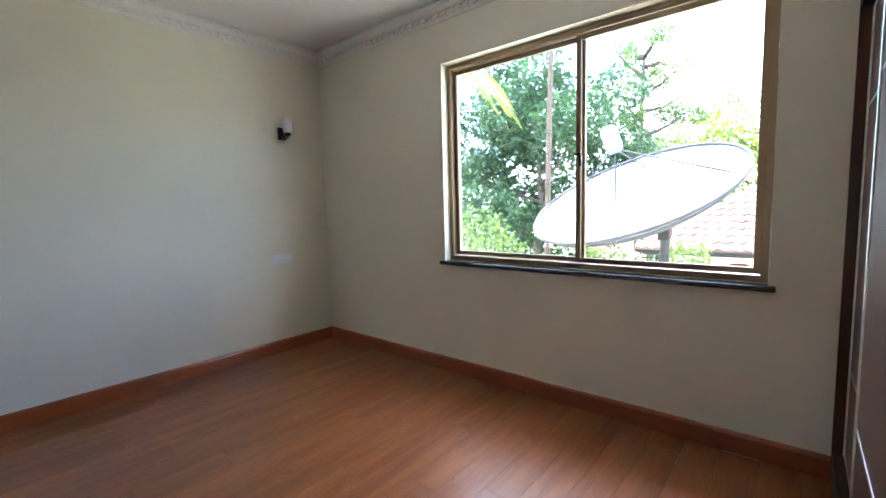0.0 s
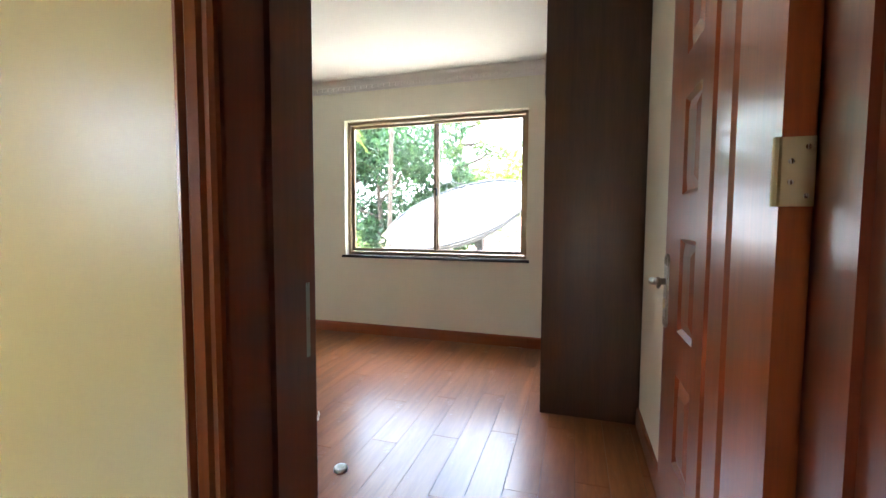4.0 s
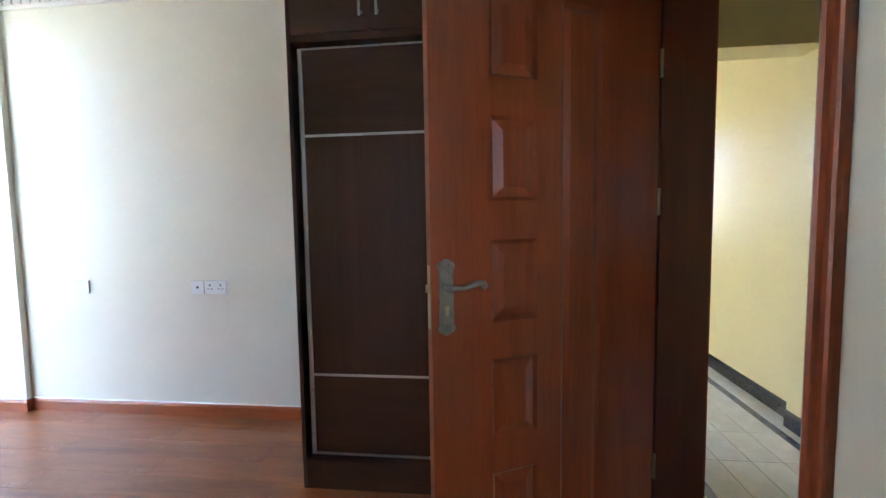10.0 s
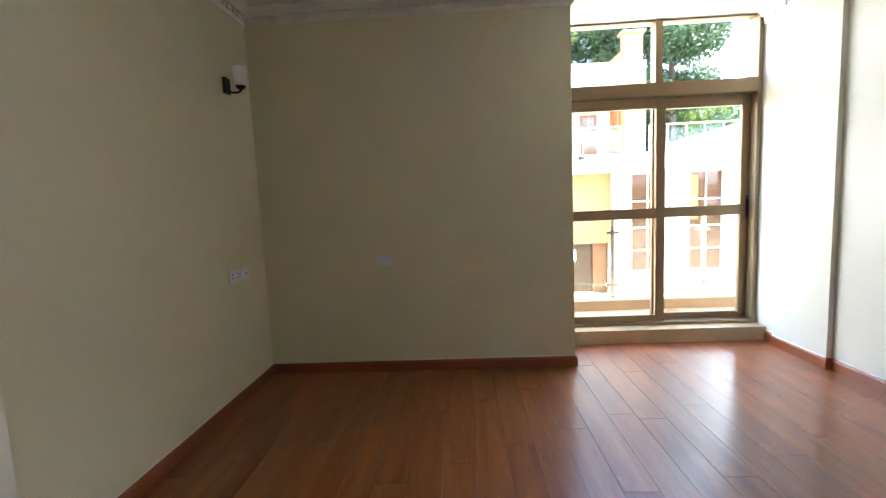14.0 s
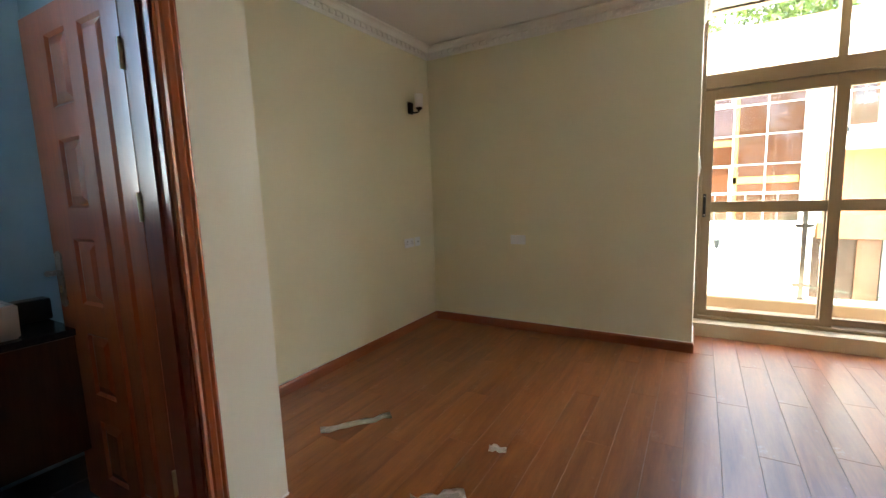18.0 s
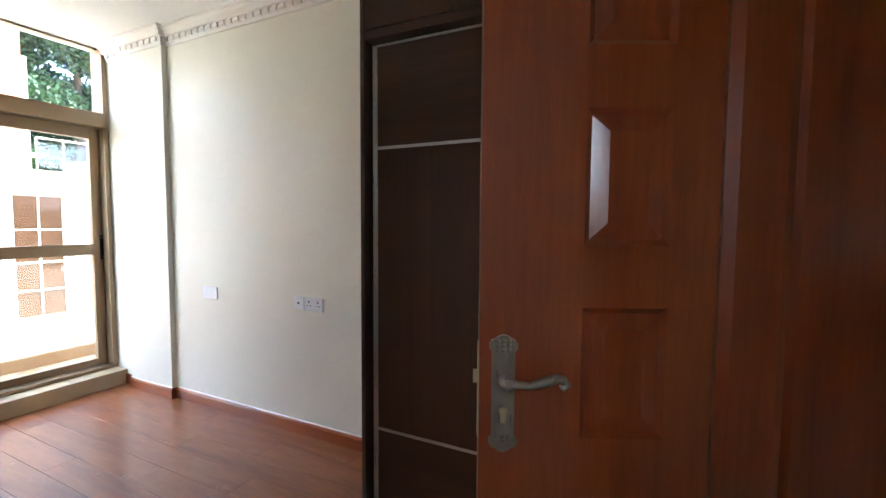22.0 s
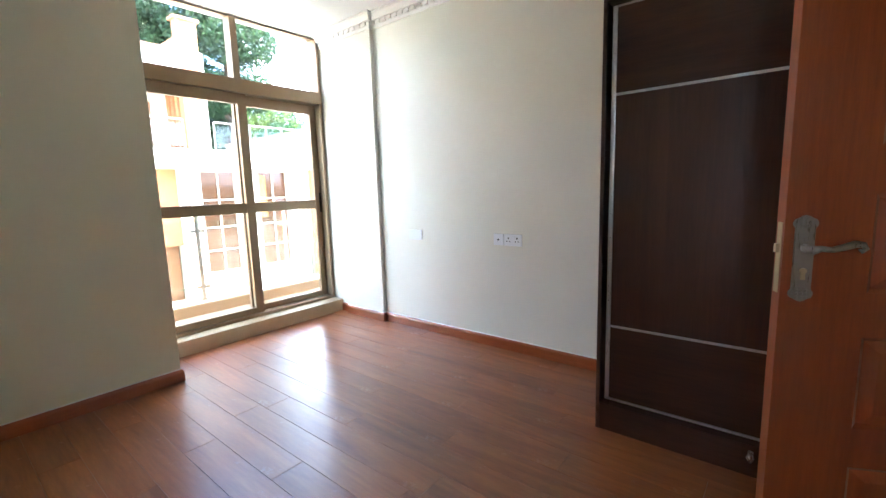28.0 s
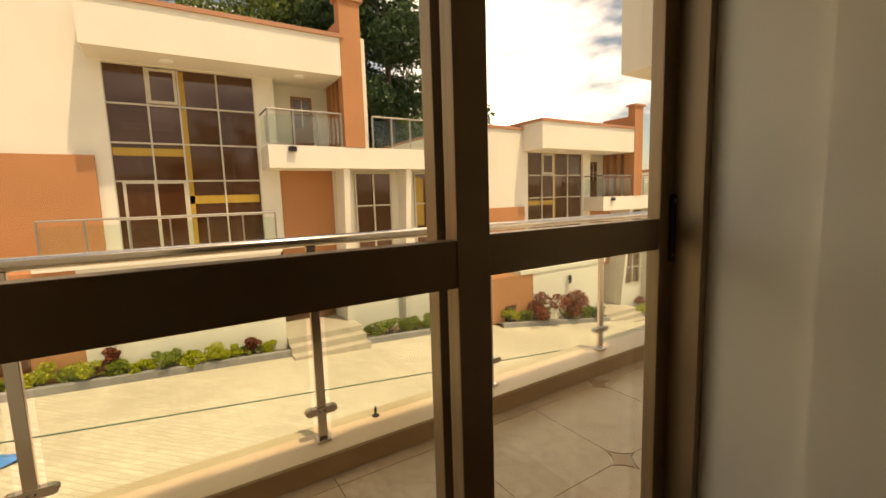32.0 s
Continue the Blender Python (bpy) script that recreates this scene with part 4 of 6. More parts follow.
plate_thing("light_switch", (1.395, BY1 - 0.0005, 1.512), SOUTH, 0.088, 0.088, "square white rocker light switch beside a door", "light switch", "switch", S)
plate_thing("light_switch", (JUT_X - 0.0005, -7.11, 1.46), EAST, 0.086, 0.146, "white rocker light switch beside the balcony door", "light switch", "switch", S)


def distribution_box():
    b = thing("breaker_box", (-0.21, HY1, 1.975), "white consumer unit with a smoked window on a yellow wall", "breaker box")
    w, h = 0.33, 0.225
    part("backing", boxed(-w / 2, w / 2, -0.022, 0, -h / 2, h / 2, 0.006), SWITCH_WHITE, b)
    bm = bmesh.new()
    for x0, x1, z0, z1 in ((-w / 2 + 0.012, w / 2 - 0.012, 0.055, h / 2 - 0.01), (-w / 2 + 0.012, w / 2 - 0.012, -h / 2 + 0.01, -0.055), (-w / 2 + 0.012, -w / 2 + 0.03, -0.055, 0.055), (w / 2 - 0.03, w / 2 - 0.012, -0.055, 0.055)):
        box(bm, x0, x1, -0.034, -0.022, z0, z1, 0.002)
    part("cover", bm, SWITCH_WHITE, b)
    bm = boxed(-w / 2 + 0.031, w / 2 - 0.031, -0.0335, -0.031, -0.054, 0.054)
    part("smoked_window", bm, SMOKED, b, "smoked transparent flap")
    for k in range(9):
        x = -0.105 + k * 0.026
        br = part("breaker", boxed(x - 0.012, x + 0.012, -0.029, -0.022, -0.04, 0.04, 0.001), SWITCH_WHITE, b)
        part("toggle", boxed(x - 0.006, x + 0.006, -0.030, -0.028, -0.008, 0.012), SWITCH_DARK, br)
    part("flap_catch", boxed(-0.012, 0.012, -0.038, -0.033, -0.062, -0.050, 0.002), SWITCH_DARK, b)
    part("maker_mark", boxed(-0.14, -0.085, -0.0348, -0.034, 0.083, 0.091), SWITCH_DARK, b)


SMOKED = material("smoked_plastic", (0.085, 0.05, 0.035), 0.12)
SMOKED.node_tree.nodes["Principled BSDF"].inputs["Transmission Weight"].default_value = 0.45
distribution_box()


def sconce(at, turn, label):
    s = thing("wall_sconce", at, label, "wall lamp", "wall sconces", turn)
    part("back_plate", boxed(-0.032, 0.032, -0.022, 0, -0.052, 0.052, 0.004), BLACK_METAL, s)
    bm = bmesh.new()
    tube(bm, [(0, -0.015, -0.028), (0, -0.05, -0.045), (0, -0.085, -0.046), (0, -0.105, -0.036), (0, -0.108, -0.02)], [0.008, 0.007, 0.007, 0.008, 0.010], 10)
    lathe(bm, [(0.0, -0.028), (0.018, -0.026), (0.030, -0.016), (0.033, -0.006), (0.028, -0.004), (0.0, -0.004)], 20, (0, -0.108, 0))
    part("arm", bm, BLACK_METAL, s, "curved black metal arm with a cup", True)
    bm = bmesh.new()
    lathe(bm, [(0.0, -0.004), (0.030, -0.004), (0.036, 0.012), (0.039, 0.06), (0.042, 0.115), (0.039, 0.115), (0.035, 0.06), (0.030, 0.016), (0.0, 0.010)], 28, (0, -0.108, 0))
    part("shade", bm, MILK, s, "white frosted glass shade", True)
    return s


sconce((AX0, 1.50, 1.955), WEST, "black wall sconce with a white glass shade near the corner")
sconce((AX0, -0.93, 1.96), WEST, "black wall sconce with a white glass shade on a cream wall")
sconce((BX1, -6.49, 2.12), EAST, "black wall sconce with a white glass shade near the corner")


def ceiling_light(x, y):
    c = thing("ceiling_light", (x, y, CEIL), "round white glass ceiling light with a steel rim", "ceiling light")
    bm = bmesh.new()
    lathe(bm, [(0.0, 0.0), (0.165, 0.0), (0.168, -0.012), (0.160, -0.020), (0.0, -0.020)], 36)
    part("rim", bm, STEEL, c, "steel rim", True)
    bm = bmesh.new()
    lathe(bm, [(0.152, -0.018), (0.148, -0.036), (0.125, -0.060), (0.085, -0.078), (0.040, -0.087), (0.0, -0.089)], 36)
    part("diffuser", bm, MILK, c, "white glass diffuser", True)


ceiling_light(-1.70, 0.40)


# ---- bits left on the floors ----
FILM = material("clear_film", (0.88, 0.88, 0.88), 0.3)
FILM.node_tree.nodes["Principled BSDF"].inputs["Transmission Weight"].default_value = 0.35
PAPER = paint("white_scrap", (0.8, 0.79, 0.76), 0.6)
CARD = paint("brown_scrap", (0.25, 0.14, 0.08), 0.7)


def scrap(name, x, y, length, width, turn, mat, label, seed, lift=0.012):
    rng = random.Random(seed)
    bm = bmesh.new()
    n = 9
    rows = []
    for i in range(n):
        u = (i / (n - 1) - 0.5) * length
        bend = rng.uniform(-0.1, 0.1) * width
        rows.append([bm.verts.new((u, bend + v * width * (0.8 + rng.random() * 0.4), 0.001 + lift * rng.random() * (0.3 + abs(v)))) for v in (-0.5, -0.17, 0.17, 0.5)])
    for a, b in zip(rows, rows[1:]):
        for j in range(3):
            bm.faces.new((a[j], b[j], b[j + 1], a[j + 1]))
    bmesh.ops.solidify(bm, geom=bm.faces[:], thickness=0.0008)
    ob = link_mesh(name, bm, mat, None, "", True)
    ob.matrix_basis = pose(x, y, 0.002, 0, 0, turn)
    tagged(ob, label, "litter")


scrap("film_strip", 2.88, -4.80, 0.41, 0.062, 52, FILM, "long crumpled strip of clear film on the floor", 1)
scrap("film_scrap", 2.05, -4.94, 0.09, 0.055, 20, FILM, "small crumpled scrap of clear film on the floor", 2, 0.02)
scrap("film_scrap", 2.13, -4.49, 0.24, 0.07, 40, FILM, "crumpled piece of clear film on the floor", 3, 0.025)
scrap("film_scrap", 1.94, -4.57, 0.04, 0.03, 10, FILM, "tiny crumpled scrap of clear film on the floor", 4, 0.015)
scrap("card_scrap", 1.50, -4.51, 0.05, 0.025, 30, CARD, "tiny torn scrap of brown card on the floor", 6, 0.006)
scrap("card_scrap", 0.25, -3.45, 0.11, 0.035, 75, CARD, "small torn strip of brown card on the floor", 5, 0.008)


def clip(x, y):
    bm = bmesh.new()
    pts = [(-0.018, 0.022), (-0.02, 0.0), (-0.012, -0.016), (0.0, -0.02), (0.012, -0.016), (0.02, 0.0), (0.018, 0.022)]
    tube(bm, [(u, 0, 0.03 + v) for u, v in pts], [0.004, 0.006, 0.007, 0.007, 0.007, 0.006, 0.004], 8)
    lathe(bm, [(0.0, 0.0), (0.022, 0.0), (0.02, 0.008), (0.0, 0.010)], 16)
    ob = link_mesh("cable_clip", bm, SWITCH_WHITE, None, "", True)
    ob.matrix_basis = pose(x, y, 0.001, 0, 0, 30)
    tagged(ob, "white plastic cable clip lying on the floor", "litter")


clip(-0.72, -0.02)


def cap(x, y):
    bm = bmesh.new()
    lathe(bm, [(0.0, 0.002), (0.018, 0.002), (0.020, 0.016), (0.030, 0.018), (0.034, 0.012), (0.034, 0.0), (0.0, 0.0)], 24)
    ob = link_mesh("lamp_cap", bm, SWITCH_WHITE, None, "", True)
    ob.matrix_basis = pose(x, y, 0.001)
    tagged(ob, "round white plastic cap lying on the floor", "litter")


cap(-0.29, -0.45)


# ---- the bathroom beyond its doorway ----
def bathroom():
    VANITY = WENGE
    v = thing("vanity_unit", (3.50, -3.74, 0), "dark wenge wall-hung vanity with a black stone top", "vanity unit")
    part("body", boxed(0.02, 0.498, -0.04, 1.0, 0.24, 0.77, 0.002), VANITY, v)
    for a, b, h in ((-0.036, 0.412, 0.372), (0.417, 0.865, 0.457), (0.87, 0.995, 0.91)):
        d = part("door", boxed(0.0, 0.02, a, b, 0.245, 0.765, 0.002), VANITY, v)
        part("bar_handle", boxed(-0.022, -0.014, h - 0.006, h + 0.006, 0.46, 0.72, 0.002), STEEL, d, "slim steel bar handle")
    part("worktop", boxed(-0.015, 0.498, -0.045, 1.03, 0.77, 0.80, 0.003), BLACK_STONE, v, "polished black stone worktop")
    b = thing("wash_basin", (3.74, -3.36, 0.80), "rectangular white ceramic basin on a stone top", "wash basin")
    CERAMIC = material("white_ceramic", (0.86, 0.87, 0.88), 0.08)
    bm = bmesh.new()
    o = [(-0.21, -0.26), (0.21, -0.26), (0.21, 0.26), (-0.21, 0.26)]

    def ring(s, z):
        return [bm.verts.new((x * s, y * s, z)) for x, y in o]

    rings = [ring(0.985, 0.0), ring(1.0, 0.14), ring(0.94, 0.14), ring(0.86, 0.035)]
    for p, q in zip(rings, rings[1:]):
        for i in range(4):
            bm.faces.new((p[i], p[(i + 1) % 4], q[(i + 1) % 4], q[i]))
    bm.faces.new(rings[0])
    bm.faces.new(rings[-1])
    bmesh.ops.recalc_face_normals(bm, faces=bm.faces)
    bmesh.ops.bevel(bm, geom=bm.edges[:], offset=0.008, segments=2, affect="EDGES")
    part("bowl", bm, CERAMIC, b, "", True)
    bm = bmesh.new()
    tube(bm, [(0.194, 0, 0.098), (0.184, 0, 0.0995)], [0.014, 0.012], 14)
    part("overflow_ring", bm, CHROME, b, "round chrome overflow", True)
    bm = bmesh.new()
    tube(bm, [(0.02, 0, 0.033), (0.02, 0, 0.041)], [0.03, 0.026], 16)
    part("drain", bm, CHROME, b, "round chrome drain", True)
    bm = bmesh.new()
    tube(bm, [(0.155, 0, 0.138), (0.155, 0, 0.25), (0.150, 0, 0.275), (0.11, 0, 0.28), (0.04, 0, 0.262), (0.03, 0, 0.25)], [0.018, 0.016, 0.016, 0.013, 0.011, 0.010], 12)
    tube(bm, [(0.155, 0, 0.27), (0.158, 0, 0.31), (0.13, 0, 0.335)], [0.012, 0.008, 0.006], 10)
    t = link_mesh("basin_tap", bm, CHROME, None, "", True)
    t.matrix_basis = pose(3.74, -3.36, 0.80)
    tagged(t, "chrome single lever basin tap", "tap")
    bm = boxed(-0.045, 0.045, -0.10, 0.10, 0.0, 0.10, 0.01)
    t = link_mesh("toiletry_box", bm, BLACK_METAL)
    t.matrix_basis = pose(3.85, -3.70, 0.80)
    tagged(t, "small black box on the stone top", "box")
    j = thing("junction_box", (4.0, -3.47, 1.945), "open square wiring box in a tiled wall", "junction box")
    part("rim", boxed(-0.008, 0, -0.05, 0.05, -0.04, 0.04, 0.003), SWITCH_DARK, j)
    part("wire_bundle", boxed(-0.014, -0.006, -0.02, 0.02, -0.015, 0.015, 0.004), CARD, j)
    w = thing("window_2", (0, 0, 0), "white framed frosted bathroom window", "window", kind="structure")
    for y0, y1, z0, z1 in ((-3.196, -3.15, 1.304, 2.546), (-2.75, -2.704, 1.304, 2.546), (-3.15, -2.75, 1.304, 1.35), (-3.15, -2.75, 2.50, 2.546), (-2.965, -2.935, 1.35, 2.50)):
        part("window_frame", boxed(4.06, 4.12, y0, y1, z0, z1, 0.002), SWITCH_WHITE, w)
    p = part("pane", boxed(4.088, 4.094, -3.155, -2.745, 1.345, 2.505), PANE, w)
    p.visible_shadow = False
    bm = bmesh.new()
    for k in range(7):
        box(bm, -0.075, 0.075, -0.075 + k * 0.023, -0.065 + k * 0.023, 0, 0.006)
    g = link_mesh("floor_drain", bm, STEEL)
    g.matrix_basis = pose(3.88, -3.22, -0.008)
    tagged(g, "square steel floor drain grate", "drain")
    scrap("paper_scrap", 3.56, -3.57, 0.12, 0.05, 40, PAPER, "crumpled white paper scrap on the bathroom floor", 9, 0.02)


bathroom()


# ---- outside: materials ----
def pavers():
    m = material("paving_blocks", (0.5, 0.42, 0.31), 0.85)
    v = coords(m, (1, 1, 1), (0, 0, radians(45)))
    b = m.node_tree.nodes.new("ShaderNodeTexBrick")
    for key, val in (("Scale", 1.0), ("Mortar Size", 0.006), ("Brick Width", 0.21), ("Row Height", 0.105), ("Bias", 0.0)):
        b.inputs[key].default_value = val
    b.inputs["Color1"].default_value = (0.62, 0.55, 0.43, 1)
    b.inputs["Color2"].default_value = (0.52, 0.455, 0.35, 1)
    b.inputs["Mortar"].default_value = (0.36, 0.31, 0.23, 1)
    link(m, v, b.inputs["Vector"])
    wide = ramp(m, noise_tex(m, coords(m), 0.35, 5), [(0.3, (0.82, 0.80, 0.78)), (0.7, (1.08, 1.07, 1.05))])
    base = mixed(m, 1.0, b.outputs["Color"], wide, "MULTIPLY")
    link(m, base, bsdf(m).inputs["Base Color"])
    bump(m, b.outputs["Fac"], -0.5, 0.01)
    return m


PAVING = pavers()
FACADE = paint("cream_render", (0.69, 0.655, 0.56), 0.75, 0.05, 12)
TERRACOTTA = paint("terracotta_render", (0.43, 0.185, 0.080), 0.75, 0.08, 12)
COPING = paint("terracotta_coping", (0.40, 0.19, 0.11), 0.7, 0.08, 12)
KERB = stone("concrete_kerb", (0.20, 0.19, 0.18), (0.30, 0.28, 0.26), 0.85, 6)
SOIL = stone("garden_soil", (0.09, 0.06, 0.035), (0.16, 0.11, 0.06), 0.95, 8)
STEP = stone("step_stone", (0.40, 0.34, 0.26), (0.52, 0.45, 0.35), 0.6, 5)
BALCONY_TILE = stone("beige_balcony_tile", (0.42, 0.31, 0.20), (0.54, 0.42, 0.29), 0.35, 3.0, (0.38, 0.28, 0.18), 0.04)
KERB_TILE = stone("brown_kerb_tile", (0.30, 0.18, 0.09), (0.40, 0.26, 0.14), 0.3, 3.0)
BROWN_GLASS = material("bronze_tinted_glass", (0.075, 0.029, 0.013), 0.06, 0.0, 0.5)
RAIL_GLASS = glass("railing_glass", (0.90, 0.95, 0.92))
# darker yellow: the dimming by tinted glass is put into the colour
YELLOW_TRIM = paint("yellow_trim_dimmed", (0.40, 0.24, 0.035), 0.5)
RECESS_DARK = wood("dark_recess_panel", (0.05, 0.022, 0.012), (0.10, 0.045, 0.022), 0.4, 0.8, "z")
ENTRY_WOOD = wood("brown_entry_door", (0.16, 0.07, 0.03), (0.28, 0.13, 0.06), 0.4, 0.8, "z")
WHITE_BAR = material("pale_window_bar", (0.50, 0.45, 0.36), 0.4)


def level(x, y=-18.0):
    """Height of the sloping yard."""
    south = -2.5 + 0.06 * x if x > -6 else -2.86 + 0.14 * (max(x, -22.0) + 6)
    return max(min(south, -1.6), -5.2)


def ground():
    bm = bmesh.new()
    xs = [-900, -200, -60] + [-40 + 2 * i for i in range(31)] + [40, 100, 300, 900]
    ys = [-900, -200, -60, -30, -22, -17.6, -12, -9, -7, 0, 3, 12, 30, 80, 300, 900]
    grid = [[bm.verts.new((x, y, level(x) if y < 2.5 else -3.0)) for y in ys] for x in xs]
    for a, b in zip(grid, grid[1:]):
        for j in range(len(ys) - 1):
            f = bm.faces.new((a[j], b[j], b[j + 1], a[j + 1]))
            # paving north of the house is unseen, added to bounce light indoors
            f.material_index = 0 if -30 < ys[j] < 11 else 1
    bmesh.ops.recalc_face_normals(bm, faces=bm.faces)
    g = link_mesh("ground", bm, [PAVING, GRASS])
    tagged(g, "sloping yard of cream concrete paving blocks, with unseen paving added north for bounce light", "ground", kind="structure")


GRASS = stone("rough_grass", (0.035, 0.06, 0.015), (0.09, 0.11, 0.03), 0.9, 1.5)
ground()


# ---- the balcony ----
RAIL_BRIGHT = metal("polished_rail_steel", (0.56, 0.51, 0.45), 0.2, False)


def balcony():
    slab("balcony_floor", -3.4, 3.8, -9.0, -7.60, -0.35, -0.092, FACADE, "beige tiled balcony floor", "floor")
    slab("balcony_kerb", -3.4, 3.8, -8.98, -8.74, -0.092, 0.035, KERB_TILE, "low tiled balcony kerb under the railing", "kerb")
    tagged(link_mesh("kerb_capping", boxed(-3.4, 3.8, -9.01, -8.715, 0.035, 0.052, 0.004), TRAVERTINE), "beige stone capping of the balcony kerb", "kerb", kind="structure")
    rail = thing("balcony_railing", (0, 0, 0), "stainless steel balcony railing with clear glass panels", "railing")
    xs = [1.32 + 1.066 * k for k in (2, 1, 0, -1, -2, -3, -4)]
    bm = bmesh.new()
    tube(bm, [(3.75, -8.85, 1.055), (-3.3, -8.85, 1.055)], 0.026, 16)
    part("handrail", bm, RAIL_BRIGHT, rail, "round steel handrail", True)
    for x in xs:
        if not -3.3 < x < 3.7:
            continue
        p = part("post", boxed(x - 0.022, x + 0.022, -8.862, -8.838, 0.052, 1.03, 0.003), RAIL_BRIGHT, rail)
        part("foot", boxed(x - 0.035, x + 0.035, -8.885, -8.815, 0.052, 0.066, 0.003), RAIL_BRIGHT, p)
        for z in (0.21, 0.845):
            bm = bmesh.new()
            out = [(-0.062, -0.018), (0.062, -0.018), (0.074, -0.012), (0.08, 0), (0.074, 0.012), (0.062, 0.018), (-0.062, 0.018), (-0.074, 0.012), (-0.08, 0), (-0.074, -0.012)]
            extrude(bm, out, 0.034, lambda u, v, w: Vector((x + u, -8.867 + w, z + v)))
            c = part("glass_clamp", bm, RAIL_BRIGHT, p, "oval steel glass clamp")
            bm = bmesh.new()
            for u in (-0.012, 0.012):
                tube(bm, [(x + u, -8.832, z), (x + u, -8.829, z)], 0.004, 6)
            part("clamp_screw", bm, SWITCH_DARK, c)
    for a, b in zip(xs, xs[1:]):
        if b < -3.3 or a > 3.7:
            continue
        g = part("glass_panel", boxed(b + 0.045, a - 0.045, -8.856, -8.846, 0.10, 0.955), RAIL_GLASS, rail, "clear glass panel")
        g.visible_shadow = False
    slab("canopy", -6.2, -2.57, -9.2, -7.62, 2.24, 3.5, FACADE, "cream rendered projecting canopy of the house", "wall")
    slab("outer_wall_west", -3.4, BX0 - 0.22, -7.62, -7.42, -4.5, TOP, FACADE, "cream outer wall beside the balcony", "wall")
    slab("outer_wall_east", JUT_X + 0.22, 3.8, -7.62, -7.42, -4.5, TOP, FACADE, "cream outer wall beside the balcony", "wall")
    slab("outer_wall_base", -3.4, 3.8, -8.95, -8.75, -4.5, -0.35, FACADE, "cream outer wall below the balcony", "wall")
    bm = bmesh.new()
    n = 30
    pts = [(3.5 - 8.0 * k / n, -9.3, 0.47 - 0.82 * k / n - 0.02 * math.sin(math.pi * k / n)) for k in range(n + 1)]
    tube(bm, pts, 0.004, 5)
    c = link_mesh("green_cable", bm, material("green_cable", (0.02, 0.10, 0.05), 0.5))
    tagged(c, "thin green cable slung below the balcony edge", "cable")


balcony()


def star_tiles():
    floor = bpy.data.objects["balcony_floor"]
    s, ox, oy = 0.62, 0.25, -8.03
    cut = 0.10
    k = 6

    def outline(cuts, w, l):
        """A tile whose cut corners are scooped out in a curve for the star inset."""
        pts = []
        for (cx, cy), (ax, ay), (bx, by), c in (((0, 0), (0, 1), (1, 0), cuts[0]), ((w, 0), (-1, 0), (0, 1), cuts[1]), ((w, l), (0, -1), (-1, 0), cuts[2]), ((0, l), (1, 0), (0, -1), cuts[3])):
            if not c:
                pts.append((cx, cy))
                continue
            for i in range(k + 1):
                t = i / k
                p, q = (1 - t) ** 2, t ** 2
                m = 2 * t * (1 - t) * 0.28
                pts.append((cx + cut * ((p + m) * ax + (q + m) * bx), cy + cut * ((p + m) * ay + (q + m) * by)))
        return pts

    made = {}
    for i in range(-6, 6):
        for j in range(-2, 2):
            x, y = ox + i * s, oy + j * s
            y0, y1 = max(y, -8.74), min(y + s, -7.60)
            x0, x1 = max(x, -3.4), min(x + s, 3.8)
            if y1 - y0 < 0.02 or x1 - x0 < 0.02:
                continue
            cuts = ((i + j) % 2 == 0 and y0 == y and x0 == x, (i + 1 + j) % 2 == 0 and y0 == y and x1 == x + s, (i + j) % 2 == 0 and y1 == y + s and x1 == x + s, (i + j + 1) % 2 == 0 and y1 == y + s and x0 == x)
            g = 0.002
            bm = bmesh.new()
            extrude(bm, [(u + (g if u < 0.01 else 0) - (g if u > x1 - x0 - 0.01 else 0), v + (g if v < 0.01 else 0) - (g if v > y1 - y0 - 0.01 else 0)) for u, v in outline(cuts, x1 - x0, y1 - y0)], 0.010, lambda u, v, w: Vector((u, v, w)))
            t = part("tile", bm, BALCONY_TILE, floor)
            t.matrix_basis = pose(x0, y0, -0.091)
            if (i + j) % 2 == 0 and y0 == y and x0 == x:
                bm = bmesh.new()
                pts = []
                for q in range(4):
                    a = math.pi / 2 * q
                    for m in range(5):
                        tt = m / 5
                        p0 = Vector((math.cos(a), math.sin(a))) * cut * 0.93
                        p1 = Vector((math.cos(a + math.pi / 2), math.sin(a + math.pi / 2))) * cut * 0.93
                        mid = (p0 + p1) * 0.14
                        v = p0 * (1 - tt) ** 2 + mid * 2 * tt * (1 - tt) + p1 * tt ** 2
                        pts.append((v.x, v.y))
                if "star" not in made:
                    extrude(bm, pts, 0.0095, lambda u, v, w: Vector((u, v, w)))
                    ob = part("star_tile", bm, KERB_TILE, floor)
                    made["star"] = ob.data
                else:
                    bm.free()
                    ob = new("star_tile", made["star"])
                    ob.parent = floor
                ob.matrix_basis = pose(x, y, -0.091)


star_tiles()


